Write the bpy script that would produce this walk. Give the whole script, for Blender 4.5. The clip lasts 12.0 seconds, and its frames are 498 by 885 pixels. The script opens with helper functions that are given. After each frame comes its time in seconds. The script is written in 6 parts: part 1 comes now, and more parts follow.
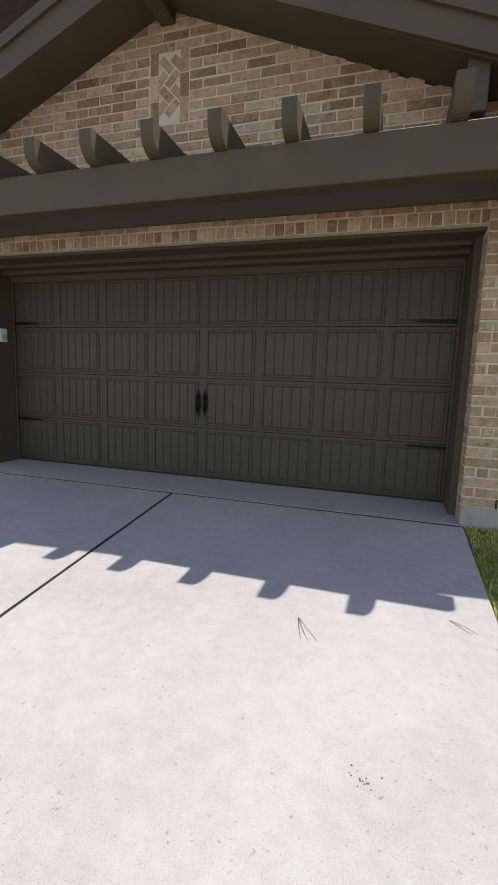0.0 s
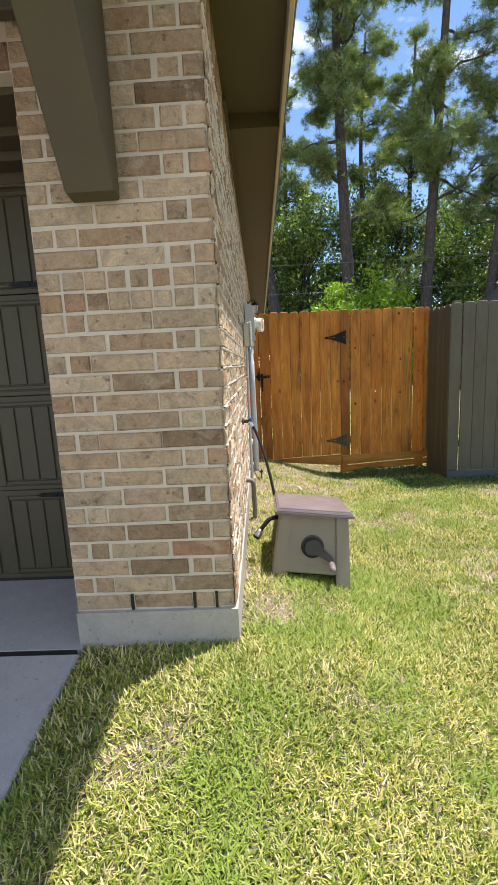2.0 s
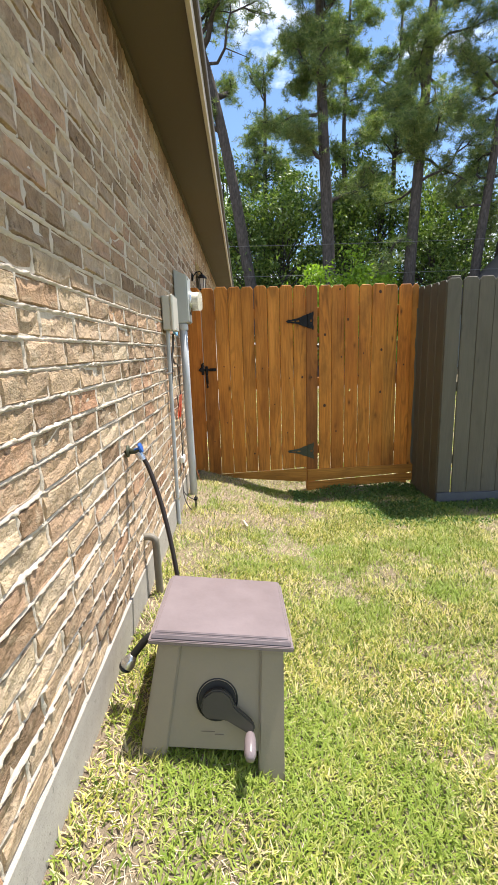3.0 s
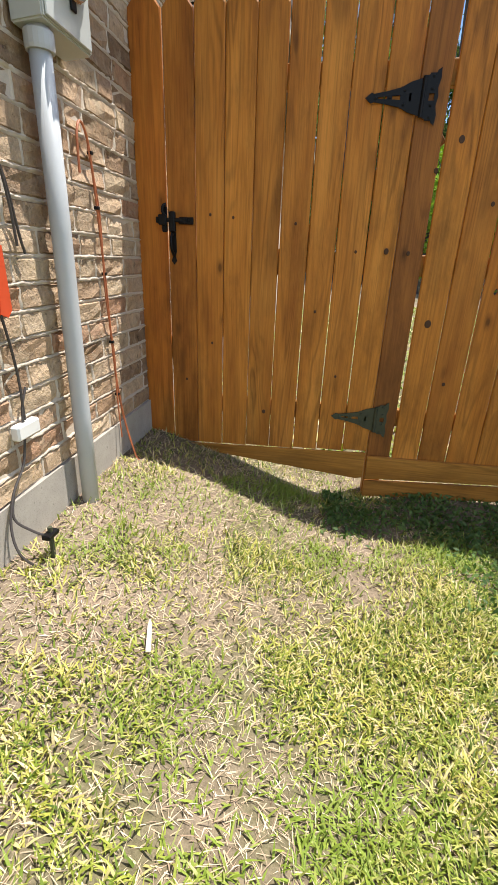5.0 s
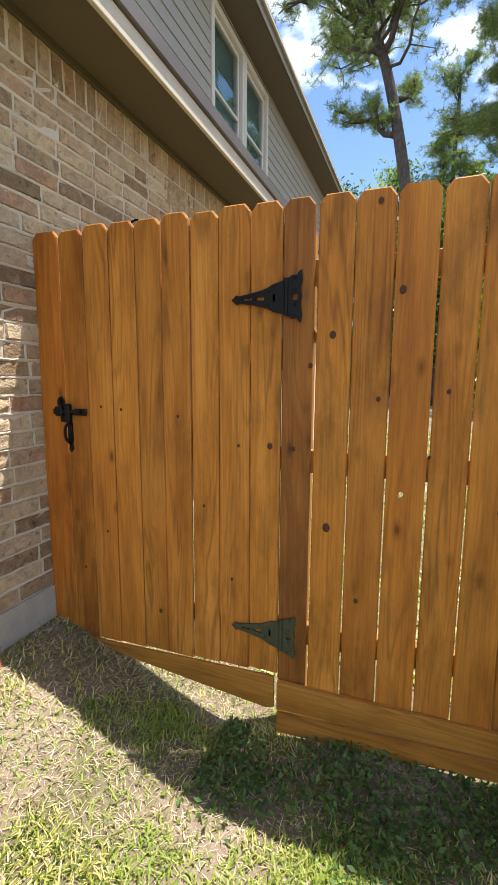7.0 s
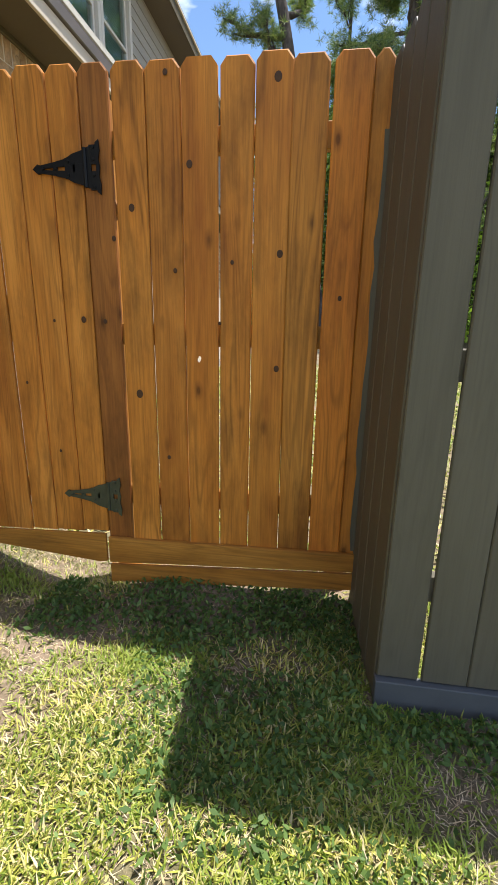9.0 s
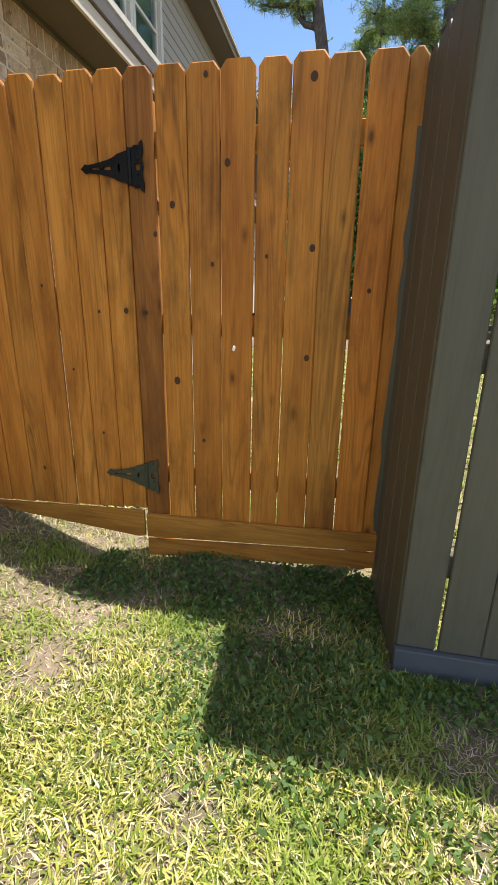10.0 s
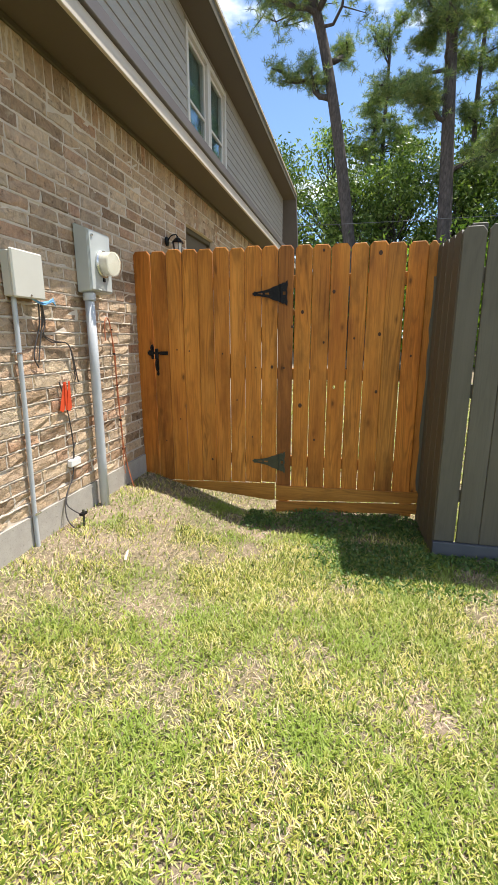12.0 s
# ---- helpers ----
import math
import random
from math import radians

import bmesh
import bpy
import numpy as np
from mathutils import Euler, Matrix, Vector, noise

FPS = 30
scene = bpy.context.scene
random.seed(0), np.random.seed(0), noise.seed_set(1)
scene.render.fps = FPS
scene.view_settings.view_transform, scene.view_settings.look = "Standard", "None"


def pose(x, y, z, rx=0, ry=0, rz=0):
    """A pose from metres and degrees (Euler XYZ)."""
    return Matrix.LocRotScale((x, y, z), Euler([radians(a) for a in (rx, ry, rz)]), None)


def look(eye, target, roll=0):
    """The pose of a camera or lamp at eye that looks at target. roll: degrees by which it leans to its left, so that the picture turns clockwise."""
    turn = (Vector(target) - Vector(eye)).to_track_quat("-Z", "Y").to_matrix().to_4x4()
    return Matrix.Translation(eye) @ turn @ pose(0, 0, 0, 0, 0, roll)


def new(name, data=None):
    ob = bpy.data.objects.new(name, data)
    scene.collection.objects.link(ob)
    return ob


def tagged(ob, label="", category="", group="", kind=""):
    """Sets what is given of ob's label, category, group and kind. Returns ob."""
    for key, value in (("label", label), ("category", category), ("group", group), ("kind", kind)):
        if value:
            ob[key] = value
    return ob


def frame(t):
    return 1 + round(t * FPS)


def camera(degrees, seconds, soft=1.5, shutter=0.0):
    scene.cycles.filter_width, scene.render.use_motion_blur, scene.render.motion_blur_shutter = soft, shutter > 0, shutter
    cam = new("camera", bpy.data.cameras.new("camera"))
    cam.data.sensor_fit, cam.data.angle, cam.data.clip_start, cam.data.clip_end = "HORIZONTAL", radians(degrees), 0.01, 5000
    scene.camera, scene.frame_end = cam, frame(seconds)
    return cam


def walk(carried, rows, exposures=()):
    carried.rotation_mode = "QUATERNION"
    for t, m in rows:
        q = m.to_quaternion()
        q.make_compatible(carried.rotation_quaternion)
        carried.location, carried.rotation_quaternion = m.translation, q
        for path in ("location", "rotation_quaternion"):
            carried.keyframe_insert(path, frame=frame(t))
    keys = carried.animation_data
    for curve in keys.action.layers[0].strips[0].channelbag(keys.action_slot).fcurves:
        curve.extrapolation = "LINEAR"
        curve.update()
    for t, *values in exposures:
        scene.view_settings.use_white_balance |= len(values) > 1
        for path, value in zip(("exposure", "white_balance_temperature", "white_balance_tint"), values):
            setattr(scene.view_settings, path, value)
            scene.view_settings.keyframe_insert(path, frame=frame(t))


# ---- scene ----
cam = camera(58.6, 12.0, soft=0.95)
PATH = [
    (0, (-0.056, -0.024, 1.38), (-0.637, 1.868, 1.095), 1.9),
    (0.1, (0.076, 0.051, 1.381), (-0.433, 1.963, 1.09), 1.4),
    (0.2, (0.188, 0.106, 1.385), (-0.242, 2.035, 1.081), 1.1),
    (0.5, (0.427, 0.325, 1.395), (0.219, 2.29, 1.088), -0.0),
    (1, (0.854, 0.838, 1.437), (0.608, 2.796, 1.111), -1.8),
    (1.5, (1.163, 1.415, 1.451), (0.947, 3.378, 1.132), -0.9),
    (2, (1.447, 2.006, 1.476), (1.383, 3.975, 1.132), -2.8),
    (2.2, (1.526, 2.235, 1.479), (1.511, 4.206, 1.136), -2.8),
    (2.5, (1.636, 2.653, 1.463), (1.61, 4.617, 1.089), -2.5),
    (3, (1.838, 3.285, 1.503), (1.857, 5.243, 1.094), -1.9),
    (3.5, (2.034, 3.944, 1.476), (2.043, 5.874, 0.953), -1.8),
    (3.7, (2.078, 4.196, 1.464), (2.088, 6.112, 0.889), -1.7),
    (5.3, (2.266, 5.999, 1.13), (1.822, 7.78, 0.335), 1.4),
    (5.5, (2.288, 6.175, 1.171), (1.746, 7.924, 0.367), 0.4),
    (6, (2.424, 6.477, 1.366), (1.772, 8.276, 0.786), 0.1),
    (6.5, (2.737, 6.480, 1.439), (1.954, 8.293, 1.124), 1.1),
    (7, (3.007, 6.3, 1.470), (2.302, 8.147, 1.186), 0.3),
    (7.5, (3.223, 6.056, 1.431), (2.814, 8.003, 1.223), 0.7),
    (7.7, (3.295, 6.018, 1.438), (3.022, 7.988, 1.221), 0.7),
    (9.3, (3.447, 6.152, 1.182), (3.158, 8.041, 0.594), 1.1),
    (9.5, (3.433, 6.153, 1.188), (3.134, 8.034, 0.578), 1.2),
    (10, (3.428, 6.018, 1.242), (3.052, 7.89, 0.647), 0.9),
    (10.5, (3.368, 5.592, 1.293), (2.943, 7.494, 0.843), 1.2),
    (10.8, (3.338, 5.346, 1.336), (2.885, 7.24, 0.879), 1.4),
    (11, (3.3, 5.184, 1.341), (2.856, 7.082, 0.892), 2.2),
    (11.5, (3.277, 4.787, 1.366), (2.821, 6.686, 0.935), 1.8),
    (12, (3.113, 4.377, 1.436), (2.667, 6.272, 0.977), -0.2),
]
walk(cam, [(t, look(eye, target, roll)) for t, eye, target, roll in PATH],
     [(0.0, 0.40), (0.5, 0.68), (1.0, 0.66), (1.5, 0.74), (2.5, 0.9), (3.5, 1.0), (5.5, 0.82), (6.5, 0.96), (7.5, 1.1), (9.5, 0.93), (12.0, 0.96)])

# ---- sky, sun ----
SUN_TO = Vector((0.293, 0.216, 1.0)).normalized()
world = bpy.data.worlds.new("sky")
scene.world = world
world.use_nodes = True
wn = world.node_tree
wn.nodes.clear()
wout = wn.nodes.new("ShaderNodeOutputWorld")
wbg = wn.nodes.new("ShaderNodeBackground")
wsky = wn.nodes.new("ShaderNodeTexSky")
wsky.sky_type = 'NISHITA'
wsky.sun_disc = False
wsky.sun_elevation = math.asin(SUN_TO.z)
wsky.sun_rotation = math.atan2(SUN_TO.x, SUN_TO.y)
wsky.air_density, wsky.dust_density, wsky.ozone_density = 1.0, 0.1, 4.5
wco = wn.nodes.new("ShaderNodeTexCoord")
wmap = wn.nodes.new("ShaderNodeMapping")
wmap.inputs["Scale"].default_value = (1.0, 1.0, 2.2)
wmap.inputs["Location"].default_value = (0.35, 0.1, 0.0)
wnoi = wn.nodes.new("ShaderNodeTexNoise")
wnoi.inputs["Scale"].default_value = 3.6
wnoi.inputs["Detail"].default_value = 7
wnoi.inputs["Roughness"].default_value = 0.52
wramp = wn.nodes.new("ShaderNodeValToRGB")
wramp.color_ramp.elements[0].position, wramp.color_ramp.elements[1].position = 0.505, 0.61
wmix = wn.nodes.new("ShaderNodeMix")
wmix.data_type = 'RGBA'
wmix.inputs["B"].default_value = (8.8, 9.1, 9.5, 1)
wn.links.new(wco.outputs["Generated"], wmap.inputs["Vector"])
wn.links.new(wmap.outputs["Vector"], wnoi.inputs["Vector"])
wn.links.new(wnoi.outputs["Fac"], wramp.inputs["Fac"])
wn.links.new(wramp.outputs["Color"], wmix.inputs["Factor"])
wn.links.new(wsky.outputs["Color"], wmix.inputs["A"])
wn.links.new(wmix.outputs["Result"], wbg.inputs["Color"])
wbg.inputs["Strength"].default_value = 0.118
wn.links.new(wbg.outputs["Background"], wout.inputs["Surface"])

sun_data = bpy.data.lights.new("sun", 'SUN')
sun_data.energy, sun_data.angle, sun_data.color = 4.9, radians(0.53), (1.0, 0.962, 0.905)
sun = new("sun", sun_data)
sun.matrix_world = look(tuple(SUN_TO * 60), (0, 0, 0))


# ---- materials ----
def mat_base(name, rough=0.7, metal=0.0, spec=0.4):
    m = bpy.data.materials.new(name)
    m.use_nodes = True
    t = m.node_tree
    b = t.nodes["Principled BSDF"]
    b.inputs["Roughness"].default_value = rough
    b.inputs["Metallic"].default_value = metal
    b.inputs["Specular IOR Level"].default_value = spec
    return m, t, b


def nd(t, kind, **kw):
    n = t.nodes.new(kind)
    for k, v in kw.items():
        n.inputs[k.replace("_", " ")].default_value = v
    return n


def coords(t, scale=(1, 1, 1), jitter=False):
    """Object coordinates, scaled; with jitter each object gets its own stretch of the pattern."""
    c = t.nodes.new("ShaderNodeTexCoord")
    m = t.nodes.new("ShaderNodeMapping")
    m.inputs["Scale"].default_value = scale
    t.links.new(c.outputs["Object"], m.inputs["Vector"])
    if jitter:
        o = t.nodes.new("ShaderNodeObjectInfo")
        k = t.nodes.new("ShaderNodeVectorMath")
        k.operation = 'SCALE'
        k.inputs[0].default_value = (37.0, 53.0, 71.0)
        t.links.new(o.outputs["Random"], k.inputs["Scale"])
        t.links.new(k.outputs["Vector"], m.inputs["Location"])
    return m.outputs["Vector"]


def noise_of(t, vec, scale, detail=4, rough=0.55, dist=0.0):
    n = nd(t, "ShaderNodeTexNoise", Scale=scale, Detail=detail, Roughness=rough, Distortion=dist)
    t.links.new(vec, n.inputs["Vector"])
    return n.outputs["Fac"]


def ramp(t, fac, stops):
    r = t.nodes.new("ShaderNodeValToRGB")
    e = r.color_ramp.elements
    while len(e) < len(stops):
        e.new(0.5)
    for k, (p, c) in enumerate(stops):
        e[k].position, e[k].color = p, (*c, 1) if len(c) == 3 else c
    t.links.new(fac, r.inputs["Fac"])
    return r.outputs["Color"]


def mixc(t, fac, a, b, mode='MIX'):
    n = t.nodes.new("ShaderNodeMix")
    n.data_type, n.blend_type = 'RGBA', mode
    for v, k in ((fac, "Factor"), (a, "A"), (b, "B")):
        if isinstance(v, (int, float)):
            n.inputs[k].default_value = v
        elif isinstance(v, tuple):
            n.inputs[k].default_value = (*v, 1)
        else:
            t.links.new(v, n.inputs[k])
    return n.outputs["Result"]


def bump(t, b, height, strength=0.3, dist=0.005):
    n = nd(t, "ShaderNodeBump", Strength=strength, Distance=dist)
    t.links.new(height, n.inputs["Height"])
    t.links.new(n.outputs["Normal"], b.inputs["Normal"])


def math_n(t, op, a, b=0.0):
    n = t.nodes.new("ShaderNodeMath")
    n.operation = op
    for v, k in ((a, 0), (b, 1)):
        if isinstance(v, (int, float)):
            n.inputs[k].default_value = v
        else:
            t.links.new(v, n.inputs[k])
    return n.outputs[0]


def grey3(v):
    return (v, v, v)


def plain(name, col, rough=0.6, metal=0.0, var=0.18, scale=6.0, bmp=0.1, fine=90.0, jitter=False):
    """A painted, moulded or metal surface: base colour, two scales of variation, fine relief."""
    m, t, b = mat_base(name, rough, metal)
    v = coords(t, jitter=jitter)
    n1, n2 = noise_of(t, v, scale, 5), noise_of(t, v, fine, 3)
    lo, hi = tuple(c * (1 - var) for c in col), tuple(min(1, c * (1 + var)) for c in col)
    c1 = ramp(t, n1, [(0.3, lo), (0.7, hi)])
    c2 = mixc(t, 0.35, c1, mixc(t, n2, lo, hi))
    t.links.new(c2, b.inputs["Base Color"])
    rr = nd(t, "ShaderNodeMapRange")
    rr.inputs["To Min"].default_value, rr.inputs["To Max"].default_value = max(0.02, rough - 0.1), min(1, rough + 0.12)
    t.links.new(n1, rr.inputs["Value"])
    t.links.new(rr.outputs["Result"], b.inputs["Roughness"])
    bump(t, b, n2, bmp, 0.003)
    return m


def mk_concrete(name, light=(0.392, 0.368, 0.358), dark=(0.290, 0.270, 0.262)):
    m, t, b = mat_base(name, 0.92, spec=0.25)
    v = coords(t)
    big, mid, fine = noise_of(t, v, 0.9, 5, 0.6), noise_of(t, v, 14, 6, 0.7), noise_of(t, v, 220, 2)
    vor = nd(t, "ShaderNodeTexVoronoi", Scale=150.0)
    t.links.new(v, vor.inputs["Vector"])
    c = ramp(t, big, [(0.3, dark), (0.62, light)])
    c = mixc(t, 0.5, c, ramp(t, mid, [(0.3, dark), (0.7, light)]))
    agg = ramp(t, vor.outputs["Distance"], [(0.06, grey3(0.45)), (0.20, grey3(0.92)), (0.5, grey3(1.04))])
    c = mixc(t, 0.75, c, agg, 'MULTIPLY')
    spots = noise_of(t, v, 42, 3, 0.6)
    sp = ramp(t, spots, [(0.655, grey3(1.0)), (0.70, grey3(0.35))])
    c = mixc(t, 0.5, c, sp, 'MULTIPLY')
    t.links.new(c, b.inputs["Base Color"])
    bump(t, b, mixc(t, 0.5, fine, mid), 0.35, 0.004)
    return m


def mk_brick():
    m, t, b = mat_base("brick_clay", 0.9, spec=0.2)
    o = t.nodes.new("ShaderNodeObjectInfo")
    g = t.nodes.new("ShaderNodeNewGeometry")
    r = math_n(t, 'FRACT', math_n(t, 'ADD', o.outputs["Random"], math_n(t, 'MULTIPLY', g.outputs["Random Per Island"], 7.31)))
    base = ramp(t, r, [(0.0, (0.235, 0.160, 0.105)), (0.14, (0.445, 0.325, 0.222)), (0.30, (0.550, 0.425, 0.305)), (0.46, (0.290, 0.195, 0.128)),
                       (0.58, (0.570, 0.460, 0.335)), (0.70, (0.400, 0.262, 0.168)), (0.80, (0.620, 0.500, 0.370)), (0.92, (0.415, 0.245, 0.158)), (1.0, (0.520, 0.400, 0.290))])
    v = coords(t, jitter=True)
    n1, n2, n3 = noise_of(t, v, 13, 6, 0.68, 1.2), noise_of(t, v, 80, 4, 0.7), noise_of(t, v, 24, 5, 0.7)
    c = mixc(t, 0.85, base, ramp(t, n1, [(0.28, (0.56, 0.51, 0.47)), (0.44, grey3(0.97)), (0.66, (1.34, 1.30, 1.22))]), 'MULTIPLY')
    haze = ramp(t, noise_of(t, v, 8, 6, 0.72, 0.8), [(0.52, grey3(0.0)), (0.68, grey3(0.75))])
    c = mixc(t, haze, c, (0.55, 0.465, 0.345))
    # dark gashes: the shade in the dents of n3 is painted into the colour
    gash_shade = ramp(t, n3, [(0.33, grey3(0.36)), (0.40, grey3(1.0))])
    c = mixc(t, 0.8, c, gash_shade, 'MULTIPLY')
    c = mixc(t, 0.45, c, ramp(t, n2, [(0.3, grey3(0.65)), (0.7, grey3(1.2))]), 'MULTIPLY')
    c = mixc(t, 1.0, c, (0.915, 0.87, 0.81), 'MULTIPLY')
    t.links.new(c, b.inputs["Base Color"])
    bump(t, b, mixc(t, 0.30, mixc(t, 0.5, n3, n1), n2), 1.0, 0.026)
    return m


def mk_wood(name, c_dark, c_mid, c_light, knots=True, contrast=1.0):
    """Stained boards, grain along the board's z."""
    m, t, b = mat_base(name, 0.62, spec=0.3)
    o = t.nodes.new("ShaderNodeObjectInfo")
    flow = noise_of(t, coords(t, (5.0, 5.0, 0.50), jitter=True), 1.0, 2.5, 0.5, 0.7)
    rings = math_n(t, 'SINE', math_n(t, 'MULTIPLY', flow, 95.0))
    rings = math_n(t, 'ADD', math_n(t, 'MULTIPLY', rings, 0.5), 0.5)
    fib = noise_of(t, coords(t, (150, 150, 4.0), jitter=True), 1.0, 5, 0.7)
    blot = noise_of(t, coords(t, (9, 9, 1.6), jitter=True), 1.0, 4, 0.6)
    c = ramp(t, blot, [(0.28, c_dark), (0.48, c_mid), (0.72, c_light)])
    # the figure of the grain comes and goes along the board
    show = ramp(t, noise_of(t, coords(t, (7, 7, 1.1), jitter=True), 1.0, 3, 0.5), [(0.42, grey3(0.05)), (0.66, grey3(0.62 * contrast))])
    c = mixc(t, show, c, mixc(t, 1.0, c, ramp(t, rings, [(0.0, grey3(0.45)), (0.35, grey3(0.95)), (1.0, grey3(1.12))]), 'MULTIPLY'))
    c = mixc(t, 0.55 * contrast, c, ramp(t, fib, [(0.28, grey3(0.45)), (0.55, grey3(1.08))]), 'MULTIPLY')
    tone = ramp(t, o.outputs["Random"], [(0.0, (0.80, 0.70, 0.58)), (0.22, (0.98, 0.92, 0.82)), (0.5, (1.12, 1.10, 1.00)), (0.72, (1.02, 0.92, 0.74)), (0.86, (0.98, 1.0, 0.95)), (1.0, (0.86, 0.77, 0.64))])
    c = mixc(t, 0.9 * contrast, c, tone, 'MULTIPLY')
    stain = noise_of(t, coords(t, (3.2, 3.2, 1.1), jitter=True), 1.3, 6, 0.66)
    c = mixc(t, 0.85 * contrast, c, ramp(t, stain, [(0.30, grey3(0.46)), (0.48, grey3(1.03)), (0.7, grey3(1.12))]), 'MULTIPLY')
    drip = noise_of(t, coords(t, (26, 26, 0.7), jitter=True), 1.0, 4, 0.6)
    c = mixc(t, 0.32 * contrast, c, ramp(t, drip, [(0.34, grey3(0.55)), (0.48, grey3(1.0))]), 'MULTIPLY')
    if knots:
        vk = nd(t, "ShaderNodeTexVoronoi", Scale=1.0, Randomness=1.0)
        t.links.new(coords(t, (7.0, 7.0, 3.0), jitter=True), vk.inputs["Vector"])
        kn = ramp(t, vk.outputs["Distance"], [(0.04, grey3(0.20)), (0.075, grey3(0.62)), (0.15, grey3(1.0))])
        c = mixc(t, 0.85 * contrast, c, kn, 'MULTIPLY')
    t.links.new(c, b.inputs["Base Color"])
    rr = nd(t, "ShaderNodeMapRange")
    rr.inputs["To Min"].default_value, rr.inputs["To Max"].default_value = 0.5, 0.75
    t.links.new(blot, rr.inputs["Value"])
    t.links.new(rr.outputs["Result"], b.inputs["Roughness"])
    bump(t, b, mixc(t, 0.3, fib, rings), 0.35, 0.002)
    return m


def mk_blades(name, stops, rough=0.55, trans=0.35, lush=None, patch_scale=0.9):
    """Leaves and blades: colour by island, patches of lusher growth, some light through them."""
    m, t, b = mat_base(name, rough, spec=0.35)
    g = t.nodes.new("ShaderNodeNewGeometry")
    c = ramp(t, g.outputs["Random Per Island"], stops)
    v = coords(t)
    pn = noise_of(t, v, patch_scale, 5, 0.6)
    c = mixc(t, 0.6, c, ramp(t, pn, [(0.3, (0.70, 0.74, 0.66)), (0.7, (1.22, 1.16, 1.1))]), 'MULTIPLY')
    if lush:
        c = mixc(t, ramp(t, noise_of(t, v, 1.7, 5, 0.62), [(0.46, grey3(0.0)), (0.60, grey3(0.85))]), c, lush)
    t.links.new(c, b.inputs["Base Color"])
    tr = t.nodes.new("ShaderNodeBsdfTranslucent")
    t.links.new(mixc(t, 1.0, c, (1.1, 1.25, 0.5), 'MULTIPLY'), tr.inputs["Color"])
    mx = nd(t, "ShaderNodeMixShader", Fac=trans)
    t.links.new(b.outputs["BSDF"], mx.inputs[1])
    t.links.new(tr.outputs["BSDF"], mx.inputs[2])
    t.links.new(mx.outputs["Shader"], t.nodes["Material Output"].inputs["Surface"])
    return m


def mk_soil():
    m, t, b = mat_base("lawn_soil", 0.95, spec=0.1)
    v = coords(t)
    n1, n2, n3 = noise_of(t, v, 1.1, 5, 0.6), noise_of(t, v, 24, 5, 0.7), noise_of(t, v, 130, 3, 0.7)
    c = ramp(t, n1, [(0.36, (0.33, 0.25, 0.185)), (0.47, (0.22, 0.17, 0.11)), (0.56, (0.115, 0.120, 0.040))])
    c = mixc(t, 0.5, c, ramp(t, n2, [(0.3, (0.11, 0.085, 0.055)), (0.7, (0.34, 0.265, 0.195))]))
    c = mixc(t, 0.6, c, ramp(t, n3, [(0.3, grey3(0.5)), (0.7, grey3(1.25))]), 'MULTIPLY')
    t.links.new(c, b.inputs["Base Color"])
    bump(t, b, mixc(t, 0.5, n2, n3), 0.7, 0.02)
    return m


def mk_bark():
    m, t, b = mat_base("pine_bark", 0.95, spec=0.1)
    v = coords(t, (1, 1, 0.35))
    vor = nd(t, "ShaderNodeTexVoronoi", Scale=7.0)
    t.links.new(v, vor.inputs["Vector"])
    n = noise_of(t, v, 12, 5, 0.7)
    c = ramp(t, vor.outputs["Distance"], [(0.1, (0.125, 0.108, 0.098)), (0.6, (0.055, 0.047, 0.043))])
    c = mixc(t, 0.5, c, ramp(t, n, [(0.3, (0.045, 0.040, 0.038)), (0.7, (0.16, 0.14, 0.13))]))
    t.links.new(c, b.inputs["Base Color"])
    bump(t, b, vor.outputs["Distance"], 0.6, 0.05)
    return m


def mk_glass(name, tint=(0.9, 0.95, 0.95), rough=0.02):
    m, t, b = mat_base(name, rough, spec=0.5)
    b.inputs["Base Color"].default_value = (*tint, 1)
    b.inputs["Transmission Weight"].default_value = 1.0
    b.inputs["IOR"].default_value = 1.45
    return m


CONCRETE = mk_concrete("drive_concrete")
FOUND = mk_concrete("foundation_concrete", (0.45, 0.41, 0.355), (0.29, 0.262, 0.228))
BRICK = mk_brick()
MORTAR = plain("mortar_beige", (0.60, 0.505, 0.400), 0.95, var=0.16, scale=8, bmp=0.9, fine=110)
TRIM = plain("brown_trim_paint", (0.084, 0.067, 0.037), 0.62, var=0.16, scale=3, bmp=0.12)
DOORP = plain("garage_door_paint", (0.074, 0.062, 0.034), 0.5, var=0.12, scale=2.5, bmp=0.08)
SOFFIT = plain("soffit_paint", (0.105, 0.080, 0.052), 0.7, var=0.10, scale=3)
FASCIA = plain("fascia_tan_paint", (0.52, 0.45, 0.37), 0.6, var=0.1, scale=4)
DRIP = plain("drip_edge_brown", (0.10, 0.085, 0.08), 0.5, var=0.12, scale=4)
SHINGLE = plain("roof_shingle", (0.10, 0.09, 0.085), 0.95, var=0.3, scale=10, bmp=0.6)
SIDING = plain("lap_siding_paint", (0.315, 0.288, 0.248), 0.7, var=0.07, scale=2, jitter=True)
WINTRIM = plain("window_vinyl", (0.56, 0.52, 0.46), 0.5, var=0.05)
GLASS = mk_glass("window_glass", (0.72, 0.93, 0.92))
DARKROOM = plain("blind_grey", (0.34, 0.38, 0.37), 0.8, var=0.1)
WOOD = mk_wood("cedar_stain", (0.345, 0.120, 0.018), (0.490, 0.192, 0.031), (0.590, 0.256, 0.052))
WOODR = mk_wood("cedar_fresh_stain", (0.37, 0.112, 0.015), (0.52, 0.180, 0.026), (0.62, 0.245, 0.042))
